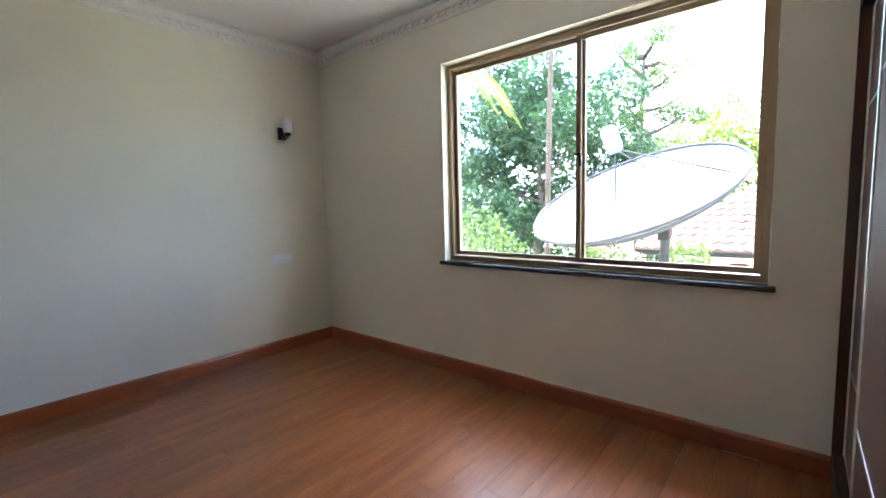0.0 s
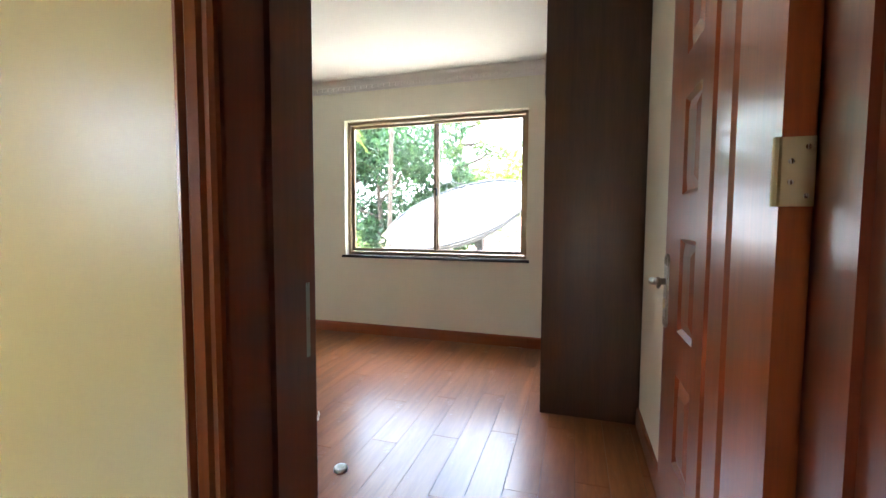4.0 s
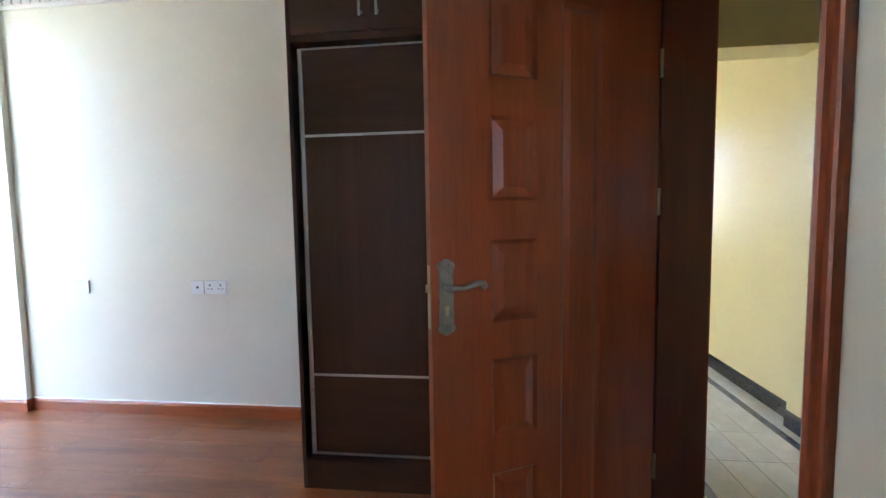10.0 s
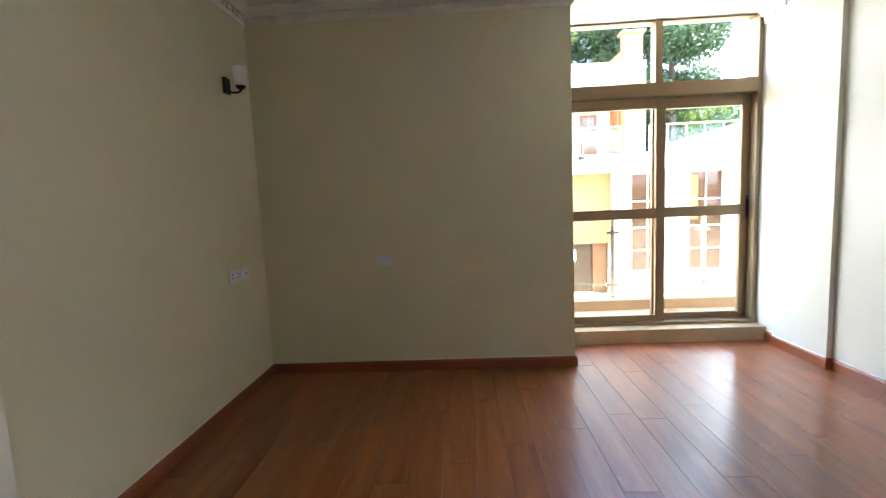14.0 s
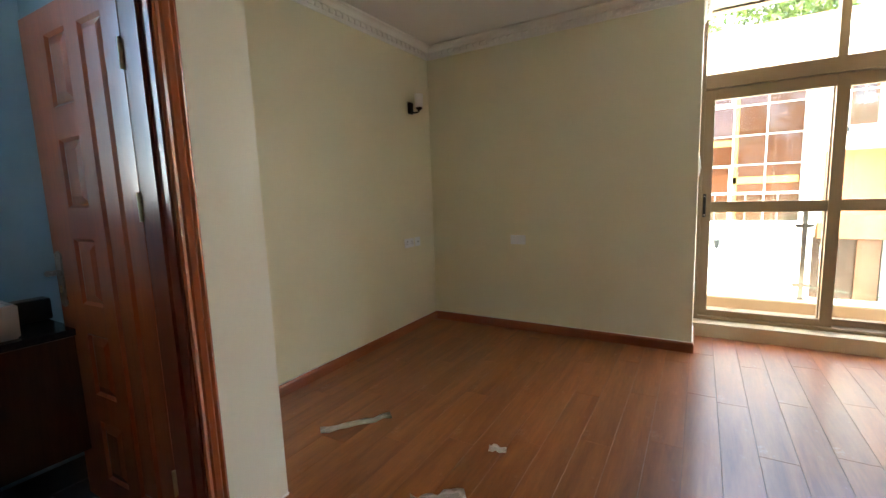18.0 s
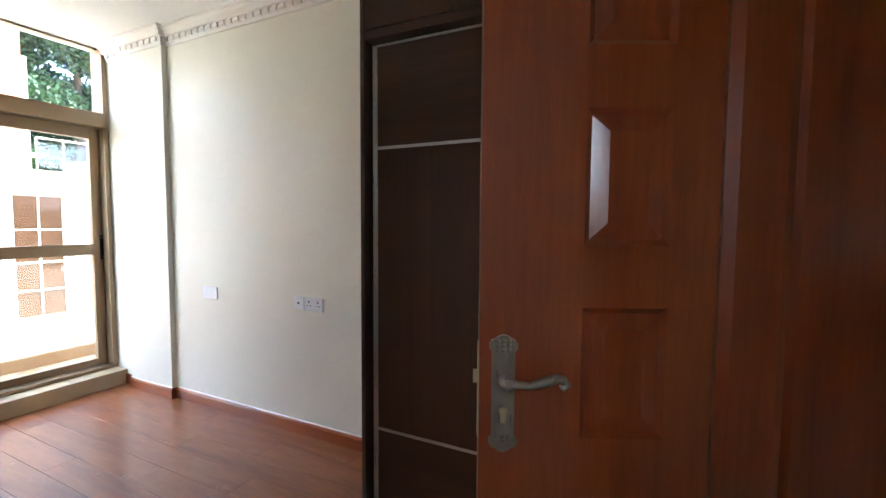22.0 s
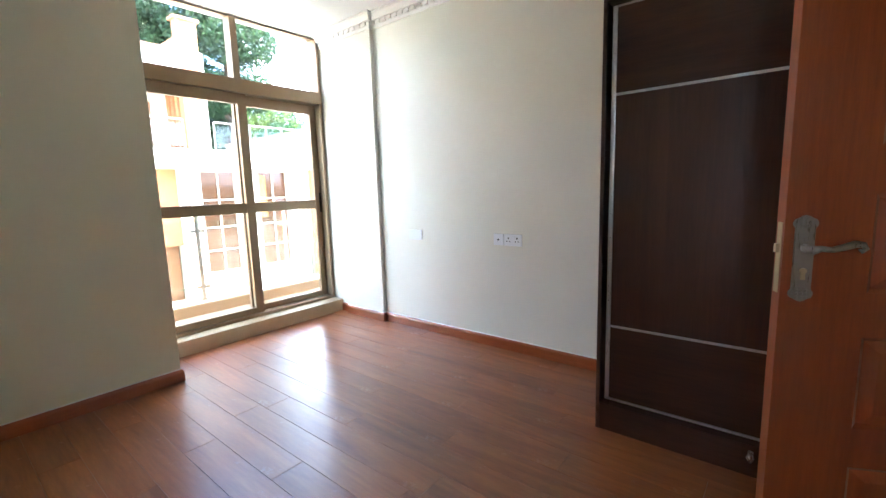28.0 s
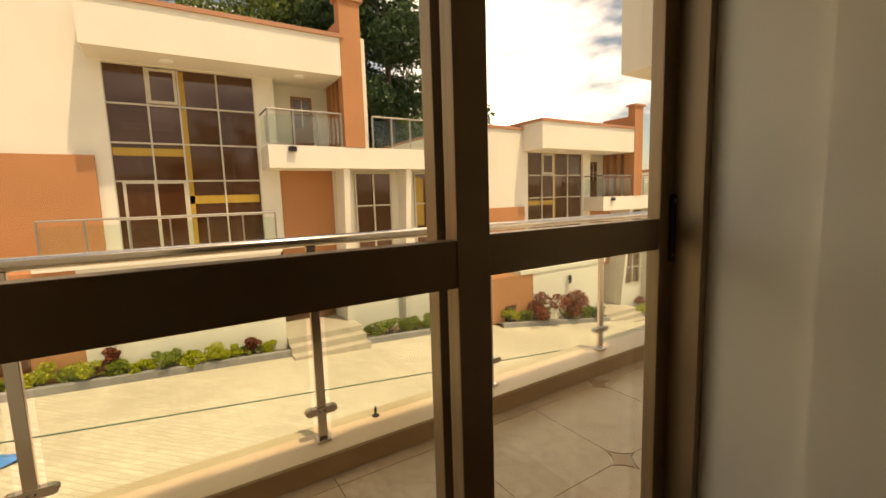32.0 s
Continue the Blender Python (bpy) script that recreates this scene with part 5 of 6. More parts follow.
# ---- houses across the yard ----
def grid_window(house, x0, x1, z0, z1, y, cols, rows, name="window", bar=0.038, yellow=()):
    """A recessed tinted window with pale bars: frame, bars and panes."""
    w = new(name)
    w.parent = house
    xs = [x0 + (x1 - x0) * c for c in cols]
    zs = [z0 + (z1 - z0) * r for r in rows]
    rng = random.Random(int(1000 * (x1 - x0)) + int(100 * z0))
    for a, b in zip(xs, xs[1:]):
        for c, d in zip(zs, zs[1:]):
            p = part("pane", boxed(-(b - a) / 2, (b - a) / 2, -0.005, 0.005, -(d - c) / 2, (d - c) / 2), BROWN_GLASS, w, "bronze tinted glass")
            p.matrix_basis = pose((a + b) / 2, y + 0.025, (c + d) / 2, rng.uniform(-1.2, 1.2), 0, rng.uniform(-1.5, 1.5))
    for x in xs:
        part("bar", boxed(x - bar / 2, x + bar / 2, y + 0.03, y + 0.075, z0, z1), WHITE_BAR, w)
    for z in zs:
        part("bar", boxed(x0, x1, y + 0.03, y + 0.07, z - bar / 2, z + bar / 2), WHITE_BAR, w)
    for a, b, c, d in yellow:
        part("blind", boxed(a, b, y + 0.031, y + 0.036, c, d), YELLOW_TRIM, w, "yellow boarding before the glass, darkened as if seen through it")
    return w


RAIL_STEEL = metal("dull_rail_steel", (0.34, 0.32, 0.29), 0.38, False)


def glass_rail(house, x0, x1, y, z, posts, ret=0.0):
    r = new("railing")
    r.parent = house
    bm = bmesh.new()
    pts = [(x0, y - ret, z + 0.86), (x0, y, z + 0.86), (x1, y, z + 0.86)] if ret else [(x0, y, z + 0.86), (x1, y, z + 0.86)]
    tube(bm, pts, 0.024, 8)
    part("handrail", bm, RAIL_STEEL, r)
    for k in range(posts):
        x = x0 + (x1 - x0) * k / (posts - 1)
        part("post", boxed(x - 0.018, x + 0.018, y - 0.015, y + 0.015, z, z + 0.85), RAIL_STEEL, r)
    g = part("glass_panel", boxed(x0, x1, y - 0.006, y + 0.006, z + 0.08, z + 0.74), RAIL_GLASS, r)
    g.visible_shadow = False
    if ret:
        g = part("glass_panel", boxed(x0 - 0.006, x0 + 0.006, y - ret, y - 0.02, z + 0.08, z + 0.74), RAIL_GLASS, r)
        g.visible_shadow = False


def house(dx, dz, tall, label, reach=9.0):
    h = thing("house", (dx, 0, dz), label, "house", "houses across the yard")
    W, F = -19.0, -18.0
    low = -3.4
    # main walls
    bm = boxed(2.06, reach, -26, W, low, tall)
    part("wall", bm, FACADE, h, "cream rendered wall")
    bm = bmesh.new()
    box(bm, -1.26, 2.06, -26, W - 0.12, low, 5.45)
    box(bm, 1.83, 2.06, W - 0.12, W, 0.1, 4.48)
    box(bm, -1.75, -1.26, W - 0.6, W, 0.1, 4.48)
    box(bm, -1.26, 1.83, W - 0.12, W, 4.45, 4.48)
    part("wall", bm, FACADE, h, "cream rendered wall")
    bm = boxed(-4.0, -1.26, -26, W - 0.6, 2.1, 5.45)
    part("wall", bm, FACADE, h, "cream rendered wall")
    part("roof", boxed(-3.3, 2.06, -26, F, 4.48, 5.42), FACADE, h, "deep cream roof fascia")
    part("roof", boxed(-3.36, 2.10, -26, F + 0.05, 5.42, 5.52), COPING, h, "terracotta coping")
    part("roof", boxed(2.0, reach + 0.05, -26, W + 0.05, tall, tall + 0.1), COPING, h, "terracotta coping")
    for x in (0.6, -2.3):
        bm = bmesh.new()
        lathe(bm, [(0.0, 4.44), (0.10, 4.445), (0.14, 4.46), (0.14, 4.48), (0.0, 4.48)], 16, (x, -18.5, 0))
        part("soffit_light", bm, MILK, h)
    # the tall bronze window
    gw = grid_window(h, -1.26, 1.83, 0.1, 4.45, W - 0.115, (0, 0.275, 0.54, 0.745, 1.0), (0, 0.2, 0.4, 0.6, 0.8, 1.0), "tall_window")
    part("casement", boxed(0.44, 1.02, W - 0.05, W - 0.03, 3.62, 4.41), WHITE_BAR, gw, "pale casement frame")
    part("casement_pane", boxed(0.50, 0.96, W - 0.045, W - 0.02, 3.69, 4.34), BROWN_GLASS, gw)
    # boards lie before the panes, coloured dim as if seen through them
    for a, b, c, d in ((-1.2, 0.40, 1.28, 1.48), (0.28, 0.39, 0.15, 4.40), (0.42, 1.80, 2.42, 2.60)):
        part("yellow_board", boxed(a, b, W - 0.074, W - 0.070, c, d), YELLOW_TRIM, gw, "yellow boarding before the glass, darkened as if seen through it")
    bd = part("balcony_door", boxed(0.46, 1.66, W - 0.068, W - 0.052, 0.12, 1.80), BROWN_GLASS, h, "bronze glazed door to the balcony")
    for x in (0.46, 1.06, 1.66):
        part("door_stile", boxed(x - 0.03, x + 0.03, W - 0.06, W - 0.03, 0.12, 1.84), WHITE_BAR, bd)
    part("door_rail", boxed(0.46, 1.66, W - 0.06, W - 0.032, 1.78, 1.84), WHITE_BAR, bd)
    # lower volume, its balcony and terracotta block
    part("wall", boxed(-1.42, 2.55, W - 0.1, F, low, 0.1), FACADE, h, "cream rendered ground floor wall")
    part("balcony_slab", boxed(-1.46, 3.2, W, F + 0.04, 0.02, 0.16), FACADE, h)
    glass_rail(h, 3.05, -1.36, F - 0.02, 0.16, 7)
    part("wall", boxed(2.12, reach, W, W + 0.12, low, 2.40), TERRACOTTA, h, "terracotta rendered wall")
    part("wall", boxed(2.55, reach, W + 0.12, F, low, 0.02), TERRACOTTA, h, "terracotta rendered wall")
    part("small_window", boxed(3.4, 3.9, F - 0.02, F + 0.02, -1.9, -1.0), BROWN_GLASS, h)
    bm = bmesh.new()
    lathe(bm, [(0.0, 0.32), (0.05, 0.26), (0.09, 0.22), (0.075, 0.20), (0.055, 0.02), (0.06, 0.0), (0.0, 0.0)], 6, (0.75, F + 0.12, -0.55))
    tube(bm, [(0.75, F, -0.62), (0.75, F + 0.12, -0.60), (0.75, F + 0.12, -0.54)], 0.012, 6)
    part("lantern", bm, BLACK_METAL, h, "black wall lantern")
    # entrance bay
    part("wall", boxed(-3.2, -1.7, W - 0.35, W - 0.05, -0.35, 2.1), TERRACOTTA, h, "terracotta rendered entrance wall")
    # the recess is a flat panel, its shade put into the dark colour
    part("wall", boxed(-3.2, -1.42, W - 0.6, W - 0.5, low, -0.35), RECESS_DARK, h, "dark panel coloured as the shade of the entrance recess")
    d = part("entry_door", boxed(-3.15, -2.65, W - 0.45, W - 0.40, -2.2, -0.4), ENTRY_WOOD, h, "brown panelled entrance door")
    for k in range(4):
        part("door_panel", boxed(-3.05, -2.75, W - 0.41, W - 0.385, -2.05 + 0.42 * k, -1.72 + 0.42 * k), ENTRY_WOOD, d)
    part("notice", boxed(-1.95, -1.78, W - 0.04, W - 0.03, -0.95, -0.55), PAPER, h, "white paper notice")
    for k, (z, y) in enumerate(((-2.2, -17.55), (-2.36, -17.25), (-2.52, -16.95))):
        part("step", boxed(-3.4, -1.42, W - 0.5, y - 0.3, low, z), STEP, h, "stone entrance step")
    # slab with balcony, pillar and terrace
    part("balcony_slab", boxed(-7.7, -1.32, W - 0.6, F, 2.1, 2.66), FACADE, h, "deep cream balcony slab")
    glass_rail(h, -1.36, -3.2, F - 0.06, 2.66, 4, 0.9)
    part("upper_door", boxed(-2.88, -2.30, W - 0.6, W - 0.55, 2.66, 4.2), ENTRY_WOOD, h, "brown glazed balcony door")
    ud = part("upper_window", boxed(-2.80, -2.38, W - 0.56, W - 0.53, 3.35, 4.1), BROWN_GLASS, h)
    part("bar", boxed(-2.61, -2.57, W - 0.54, W - 0.51, 3.35, 4.1), WHITE_BAR, ud)
    part("bar", boxed(-2.80, -2.38, W - 0.54, W - 0.51, 3.72, 3.76), WHITE_BAR, ud)
    part("pillar", boxed(-3.84, -3.27, F - 0.30, F + 0.02, 2.66, 6.38, 0.01), TERRACOTTA, h, "terracotta pillar")
    part("pillar_cap", boxed(-3.92, -3.19, F - 0.36, F + 0.08, 6.38, 6.46, 0.01), COPING, h)
    bm = bmesh.new()
    box(bm, -3.6, -3.35, W - 0.6, F - 0.30, 4.6, 6.0)
    for k in range(4):
        box(bm, -3.6, -3.35, W - 0.6 + 0.36 * k, W - 0.42 + 0.36 * k, 2.66, 4.6)
    part("pillar", bm, TERRACOTTA, h, "slotted terracotta fin wall")
    part("wall", boxed(-4.05, -3.84, -26, F - 0.25, 2.66, 5.6), FACADE, h, "cream rendered side wall")
    glass_rail(h, -4.1, -7.6, F - 0.08, 2.66, 7, 0.0)
    part("wall", boxed(-7.7, -3.2, -26, W + 0.3, low, 2.1), FACADE, h, "cream rendered ground floor wall")
    for x0, x1 in ((-4.84, -3.74), (-6.78, -5.68)):
        grid_window(h, x0, x1, -1.35, 2.02, W + 0.285, (0, 0.5, 1.0), (0, 0.22, 0.45, 0.72, 1.0), "garden_window", 0.045, ((x0 + 0.8, x1 - 0.04, 0.4, 1.96),) if x0 < -6 else ())
    for x in (-3.22, -5.1, -6.95):
        bm = bmesh.new()
        extrude(bm, [(0.0, 2.1), (0.62, 2.1), (0.12, low), (0.0, low)], 0.16, lambda u, v, w: Vector((x - w, W + 0.3 + u, v)))
        part("fin", bm, FACADE, h, "slanting cream buttress fin")
    part("column", boxed(-7.98, -7.58, F - 0.35, F + 0.02, low - 0.5, 3.62, 0.01), TERRACOTTA, h, "tall terracotta column")
    part("column_cap", boxed(-8.05, -7.51, F - 0.42, F + 0.09, 3.62, 3.72, 0.01), COPING, h)
    part("gate", boxed(-8.9, -7.98, W - 0.3, W - 0.26, low - 0.6, -0.7), material("grey_steel_gate", (0.09, 0.095, 0.105), 0.45, 0.6), h, "grey sheet steel gate with spikes")
    bm = boxed(-1.98, -1.78, F + 0.02, F + 0.10, 2.50, 2.62, 0.01)
    tube(bm, [(-1.88, F - 0.01, 2.66), (-1.88, F + 0.05, 2.60)], 0.012, 6)
    part("floodlight", bm, BLACK_METAL, h, "small black floodlight on the slab edge")
    return h


house(0.0, 0.0, 6.2, "cream and terracotta two storey house with bronze windows")
house(-12.6, -1.59, 5.23, "cream and terracotta two storey house further down the slope", 4.5)
house(-25.2, -3.0, 5.23, "cream and terracotta two storey house at the low end", 4.5)


# ---- plants ----
def leaf_material(name, a, b, rough=0.5):
    m = material(name, a, rough)
    g = m.node_tree.nodes.new("ShaderNodeNewGeometry")
    base = ramp(m, g.outputs["Random Per Island"], [(0.0, a), (0.6, b), (1.0, tuple(c * 1.5 for c in b))])
    link(m, base, bsdf(m).inputs["Base Color"])
    through_leaf = m.node_tree.nodes.new("ShaderNodeBsdfTranslucent")
    both = m.node_tree.nodes.new("ShaderNodeMixShader")
    both.inputs[0].default_value = 0.4
    link(m, base, through_leaf.inputs["Color"])
    link(m, bsdf(m).outputs[0], both.inputs[1])
    link(m, through_leaf.outputs[0], both.inputs[2])
    link(m, both.outputs[0], m.node_tree.nodes["Material Output"].inputs["Surface"])
    return m


LEAF_DARK = leaf_material("dark_leaf", (0.018, 0.05, 0.022), (0.04, 0.085, 0.03))
LEAF_MID = leaf_material("mid_leaf", (0.05, 0.10, 0.02), (0.12, 0.17, 0.035))
LEAF_LIGHT = leaf_material("light_leaf", (0.10, 0.16, 0.02), (0.22, 0.26, 0.04))
LEAF_YELLOW = leaf_material("yellow_leaf", (0.22, 0.27, 0.02), (0.42, 0.42, 0.04))
LEAF_RED = leaf_material("wine_leaf", (0.09, 0.020, 0.013), (0.26, 0.065, 0.028))
FLOWER = leaf_material("pale_flower", (0.45, 0.30, 0.22), (0.62, 0.50, 0.38))
BARK = stone("bark", (0.06, 0.045, 0.035), (0.13, 0.10, 0.075), 0.9, 9)


def leaves(rng, clumps, count, size, slim=0.45):
    """Many small bent leaves around clumps (centre, radius); returns vertices and faces."""
    verts, faces = [], []
    total = sum(r ** 2.2 for _, r in clumps)
    for c, r in clumps:
        n = int(count * r ** 2.2 / total)
        d = rng.normal(size=(n, 3))
        d /= np.linalg.norm(d, axis=1)[:, None]
        d *= (r * rng.uniform(0.35, 1.0, n) ** 0.6)[:, None]
        d[:, 2] *= 0.75
        p = np.array(c) + d
        a = rng.normal(size=(n, 3))
        a /= np.linalg.norm(a, axis=1)[:, None]
        b = np.cross(a, rng.normal(size=(n, 3)))
        b /= np.linalg.norm(b, axis=1)[:, None]
        s = size * rng.uniform(0.6, 1.3, n)[:, None]
        droop = np.array([0, 0, -0.25]) * s
        base = len(verts)
        quad = np.stack([p - a * s, p + b * s * slim, p + a * s + droop, p - b * s * slim], 1).reshape(-1, 3)
        verts.extend(quad.tolist())
        faces.extend([(base + 4 * k, base + 4 * k + 1, base + 4 * k + 2, base + 4 * k + 3) for k in range(n)])
    return verts, faces


def mesh_of(name, verts, faces, mat, parent, label=""):
    me = bpy.data.meshes.new(name)
    me.from_pydata(verts, [], faces)
    me.materials.append(mat)
    ob = new(name, me)
    ob.parent = parent
    if label:
        ob["label"] = label
    return ob


def tree(at, height, spread, first, mat, count, leaf, seed, label, clump=0.28, lean=(0, 0), name="tree", bare=0.5):
    """A tapered trunk with forking limbs and a ragged crown of leaf clumps."""
    rng = np.random.default_rng(seed)
    t = thing(name, at, label, "tree" if name != "shrub" else "shrub")
    bm = bmesh.new()
    rad = height * 0.018 + 0.03
    trunk = [(lean[0] * k / 6 * height * 0.1 + rng.normal() * 0.02 * height * (k > 0) * 0.4, lean[1] * k / 6, height * 0.92 * k / 6) for k in range(7)]
    tube(bm, trunk, [rad * (1.15 - 0.16 * k) for k in range(7)], 9)
    clumps = []
    limbs = 11
    for i in range(limbs):
        f = first + (0.95 - first) * i / (limbs - 1)
        k = min(int(f * 6 / 0.92), 5)
        p = Vector(trunk[k]).lerp(Vector(trunk[k + 1]), min(1, f * 6 / 0.92 - k))
        a = i * 2.4 + rng.uniform(-0.4, 0.4)
        reach = spread * (0.55 + 0.5 * rng.random()) * (1.0 - 0.5 * max(0, f - 0.6) / 0.4)
        q = p + Vector((math.cos(a) * reach, math.sin(a) * reach, reach * rng.uniform(0.25, 0.7)))
        m = p.lerp(q, 0.5) + Vector((0, 0, -0.08 * reach))
        tube(bm, [p, m, q], [rad * 0.45, rad * 0.28, rad * 0.08], 6)
        for g in (0.55, 0.8, 1.0):
            c = p.lerp(q, g) + Vector(rng.normal(size=3).tolist()) * spread * 0.12
            clumps.append((tuple(c), spread * clump * rng.uniform(0.6, 1.2)))
    part("trunk", bm, BARK, t, "", True)
    v, f = leaves(rng, clumps, count, leaf)
    crown = mesh_of("crown", v, f, mat, t, "ragged crown of many small leaves")
    crown["kind"] = "stuff"
    return t


def bush(x, y, z, size, mat, count, leaf, seed, label, tall=1.0, name="shrub"):
    rng = np.random.default_rng(seed)
    t = thing(name, (x, y, z), label, "shrub", "garden shrubs")
    clumps = [((rng.normal() * size * 0.45, rng.normal() * size * 0.3, size * tall * rng.uniform(0.25, 0.95)), size * rng.uniform(0.25, 0.5)) for _ in range(9)]
    bm = bmesh.new()
    for c, r in clumps[:5]:
        tube(bm, [(0, 0, -0.05), (c[0] * 0.5, c[1] * 0.5, c[2] * 0.6), c], [0.02, 0.015, 0.006], 5)
    part("stem", bm, BARK, t)
    v, f = leaves(rng, clumps, count, leaf)
    m = mesh_of("foliage", v, f, mat, t)
    m["kind"] = "stuff"
    return t


def palm(at, height, seed):
    rng = np.random.default_rng(seed)
    t = thing("palm_tree", at, "slender ringed palm with drooping yellow green fronds", "tree")
    bm = bmesh.new()
    n = 40
    tube(bm, [(0.25 * (k / n) ** 2, 0, height * k / n) for k in range(n + 1)], [0.085 - 0.03 * k / n + (0.009 if k % 2 else 0) for k in range(n + 1)], 10)
    part("trunk", bm, BARK, t, "ringed grey trunk")
    verts, faces = [], []
    for i in range(16):
        a = i * 2.399
        length = rng.uniform(1.6, 2.3)
        up = rng.uniform(-0.1, 0.9)
        for k in range(26):
            u = k / 25
            c = Vector((0.25 + math.cos(a) * length * u, math.sin(a) * length * u, height + up * length * u - 0.9 * length * u * u))
            side = Vector((-math.sin(a), math.cos(a), 0))
            for s in (-1, 1):
                l = 0.42 * math.sin(math.pi * min(1, u * 0.9 + 0.08))
                tip = c + side * s * l + Vector((math.cos(a), math.sin(a), 0)) * 0.2 + Vector((0, 0, -0.22))
                w = Vector((math.cos(a), math.sin(a), 0.2)) * 0.025
                b = len(verts)
                verts += [tuple(c - w), tuple(c + w), tuple(tip)]
                faces.append((b, b + 1, b + 2))
    m = mesh_of("fronds", verts, faces, LEAF_LIGHT, t, "feathered drooping fronds")
    m["kind"] = "stuff"


def planters():
    rng = random.Random(4)
    for k, (x0, x1, dz) in enumerate(((6.0, -1.42, 0), (-3.45, -7.5, 0), (-8.3, -13.9, 0), (-16.2, -20.0, 0))):
        bm = bmesh.new()
        n = 12
        for y0, y1, h in ((-17.72, -17.58, 0.16),):
            rows = []
            for i in range(n + 1):
                x = x0 + (x1 - x0) * i / n
                z = level(x)
                rows.append([bm.verts.new(p) for p in ((x, y0, z - 0.2), (x, y1, z - 0.2), (x, y1, z + h - 0.01), (x, y1 - 0.01, z + h), (x, y0, z + h))])
            for a, b in zip(rows, rows[1:]):
                for j in range(5):
                    bm.faces.new((a[j], a[(j + 1) % 5], b[(j + 1) % 5], b[j]))
            bm.faces.new(rows[0])
            bm.faces.new(rows[-1])
        bmesh.ops.recalc_face_normals(bm, faces=bm.faces)
        tagged(link_mesh("kerb", bm, KERB), "grey concrete kerb of a planting bed", "kerb", kind="structure")
        bm = bmesh.new()
        rows = [[bm.verts.new((x, y, level(x) + 0.10)) for y in (-19.2, -17.72)] for x in (x0 + (x1 - x0) * i / n for i in range(n + 1))]
        for a, b in zip(rows, rows[1:]):
            bm.faces.new((a[0], a[1], b[1], b[0]))
        bmesh.ops.recalc_face_normals(bm, faces=bm.faces)
        tagged(link_mesh("planting_bed", bm, SOIL), "dark soil of a planting bed", "ground", kind="structure")
    s = 100
    for x in [5.4 - 0.42 * i for i in range(16)]:
        s += 1
        y = -17.83 + rng.uniform(-0.06, 0.05)
        m, lab = ((LEAF_YELLOW, "low yellow green border plant in a planting bed"), (LEAF_LIGHT, "low green border plant in a planting bed"))[rng.random() < 0.45]
        bush(x, y, level(x) + 0.1, rng.uniform(0.20, 0.36), m, 1500, 0.030, s, lab, 1.15)
    for x, z in ((2.15, 0.62), (-0.55, 0.5), (5.0, 0.6)):
        s += 1
        bush(x, -17.86, level(x) + 0.1, z * 0.45, LEAF_RED, 900, 0.042, s, "upright wine red leaved plant in a planting bed", 2.2)
    for x in [-3.8 - 0.45 * i for i in range(8)]:
        s += 1
        bush(x, -17.9, level(x) + 0.1, rng.uniform(0.28, 0.46), LEAF_LIGHT, 1600, 0.032, s, "low bushy green plant below the windows", 1.0)
    for x in (-8.9, -9.6, -10.4, -12.0, -12.7, -13.3, -16.6, -17.2, -18.0):
        s += 1
        bush(x, -17.95, level(x) + 0.1, rng.uniform(0.32, 0.5), (LEAF_LIGHT, LEAF_MID, LEAF_YELLOW)[s % 3], 900, 0.05, s, "low green plant in a planting bed", 1.0)
    for x, z in ((-9.9, 0.85), (-11.7, 0.95), (-17.6, 0.8)):
        s += 1
        bush(x, -17.85, level(x) + 0.1, z, LEAF_RED, 1800, 0.06, s, "large wine red shrub beside the yard", 1.0)


def yard_bits():
    bm = bmesh.new()
    lathe(bm, [(0.0, 0.0), (0.022, 0.0), (0.020, 0.006), (0.008, 0.012), (0.006, 0.024), (0.010, 0.030), (0.007, 0.042), (0.0, 0.062)], 12)
    f = link_mesh("finial", bm, BLACK_METAL, None, "", True)
    f.matrix_basis = pose(-0.06, -8.92, 0.052)
    tagged(f, "small black pointed finial standing on the balcony kerb", "ornament")
    bm = bmesh.new()
    vs = [bm.verts.new(q) for q in ((-0.22, -0.14, 0.01), (0.05, -0.2, 0.05), (0.25, -0.08, 0.02), (0.2, 0.15, 0.06), (-0.05, 0.2, 0.02), (-0.25, 0.08, 0.05), (0.0, 0.0, 0.09))]
    for a, b in zip(vs[:6], vs[1:6] + vs[:1]):
        bm.faces.new((a, b, vs[6]))
    bmesh.ops.recalc_face_normals(bm, faces=bm.faces)
    bmesh.ops.solidify(bm, geom=bm.faces[:], thickness=0.003)
    b = link_mesh("plastic_bag", bm, material("blue_plastic", (0.03, 0.22, 0.55), 0.4))
    b.matrix_basis = pose(3.17, -15.0, level(3.17, -15.0) + 0.004)
    tagged(b, "crumpled blue plastic bag lying on the paving", "litter")


yard_bits()
planters()
tree((-10.6, -30.5, -3.5), 18.5, 3.9, 0.30, LEAF_DARK, 32000, 0.15, 11, "tall dark green tree behind the houses", 0.42)
tree((-7.0, -33.0, -3.5), 18.0, 4.2, 0.3, LEAF_DARK, 28000, 0.16, 12, "tall dark green tree behind the houses", 0.42)
tree((-2.0, -31.0, -3.0), 14.6, 4.4, 0.4, LEAF_MID, 12000, 0.15, 13, "broad green tree behind the roofline", 0.34)
tree((3.5, -32.0, -3.0), 14.8, 4.8, 0.4, LEAF_MID, 12000, 0.16, 14, "broad green tree behind the roofline", 0.34)
tree((-14.5, -36.0, -4.0), 11.6, 4.2, 0.4, LEAF_MID, 10000, 0.17, 15, "rounded green tree behind the terrace", 0.34)
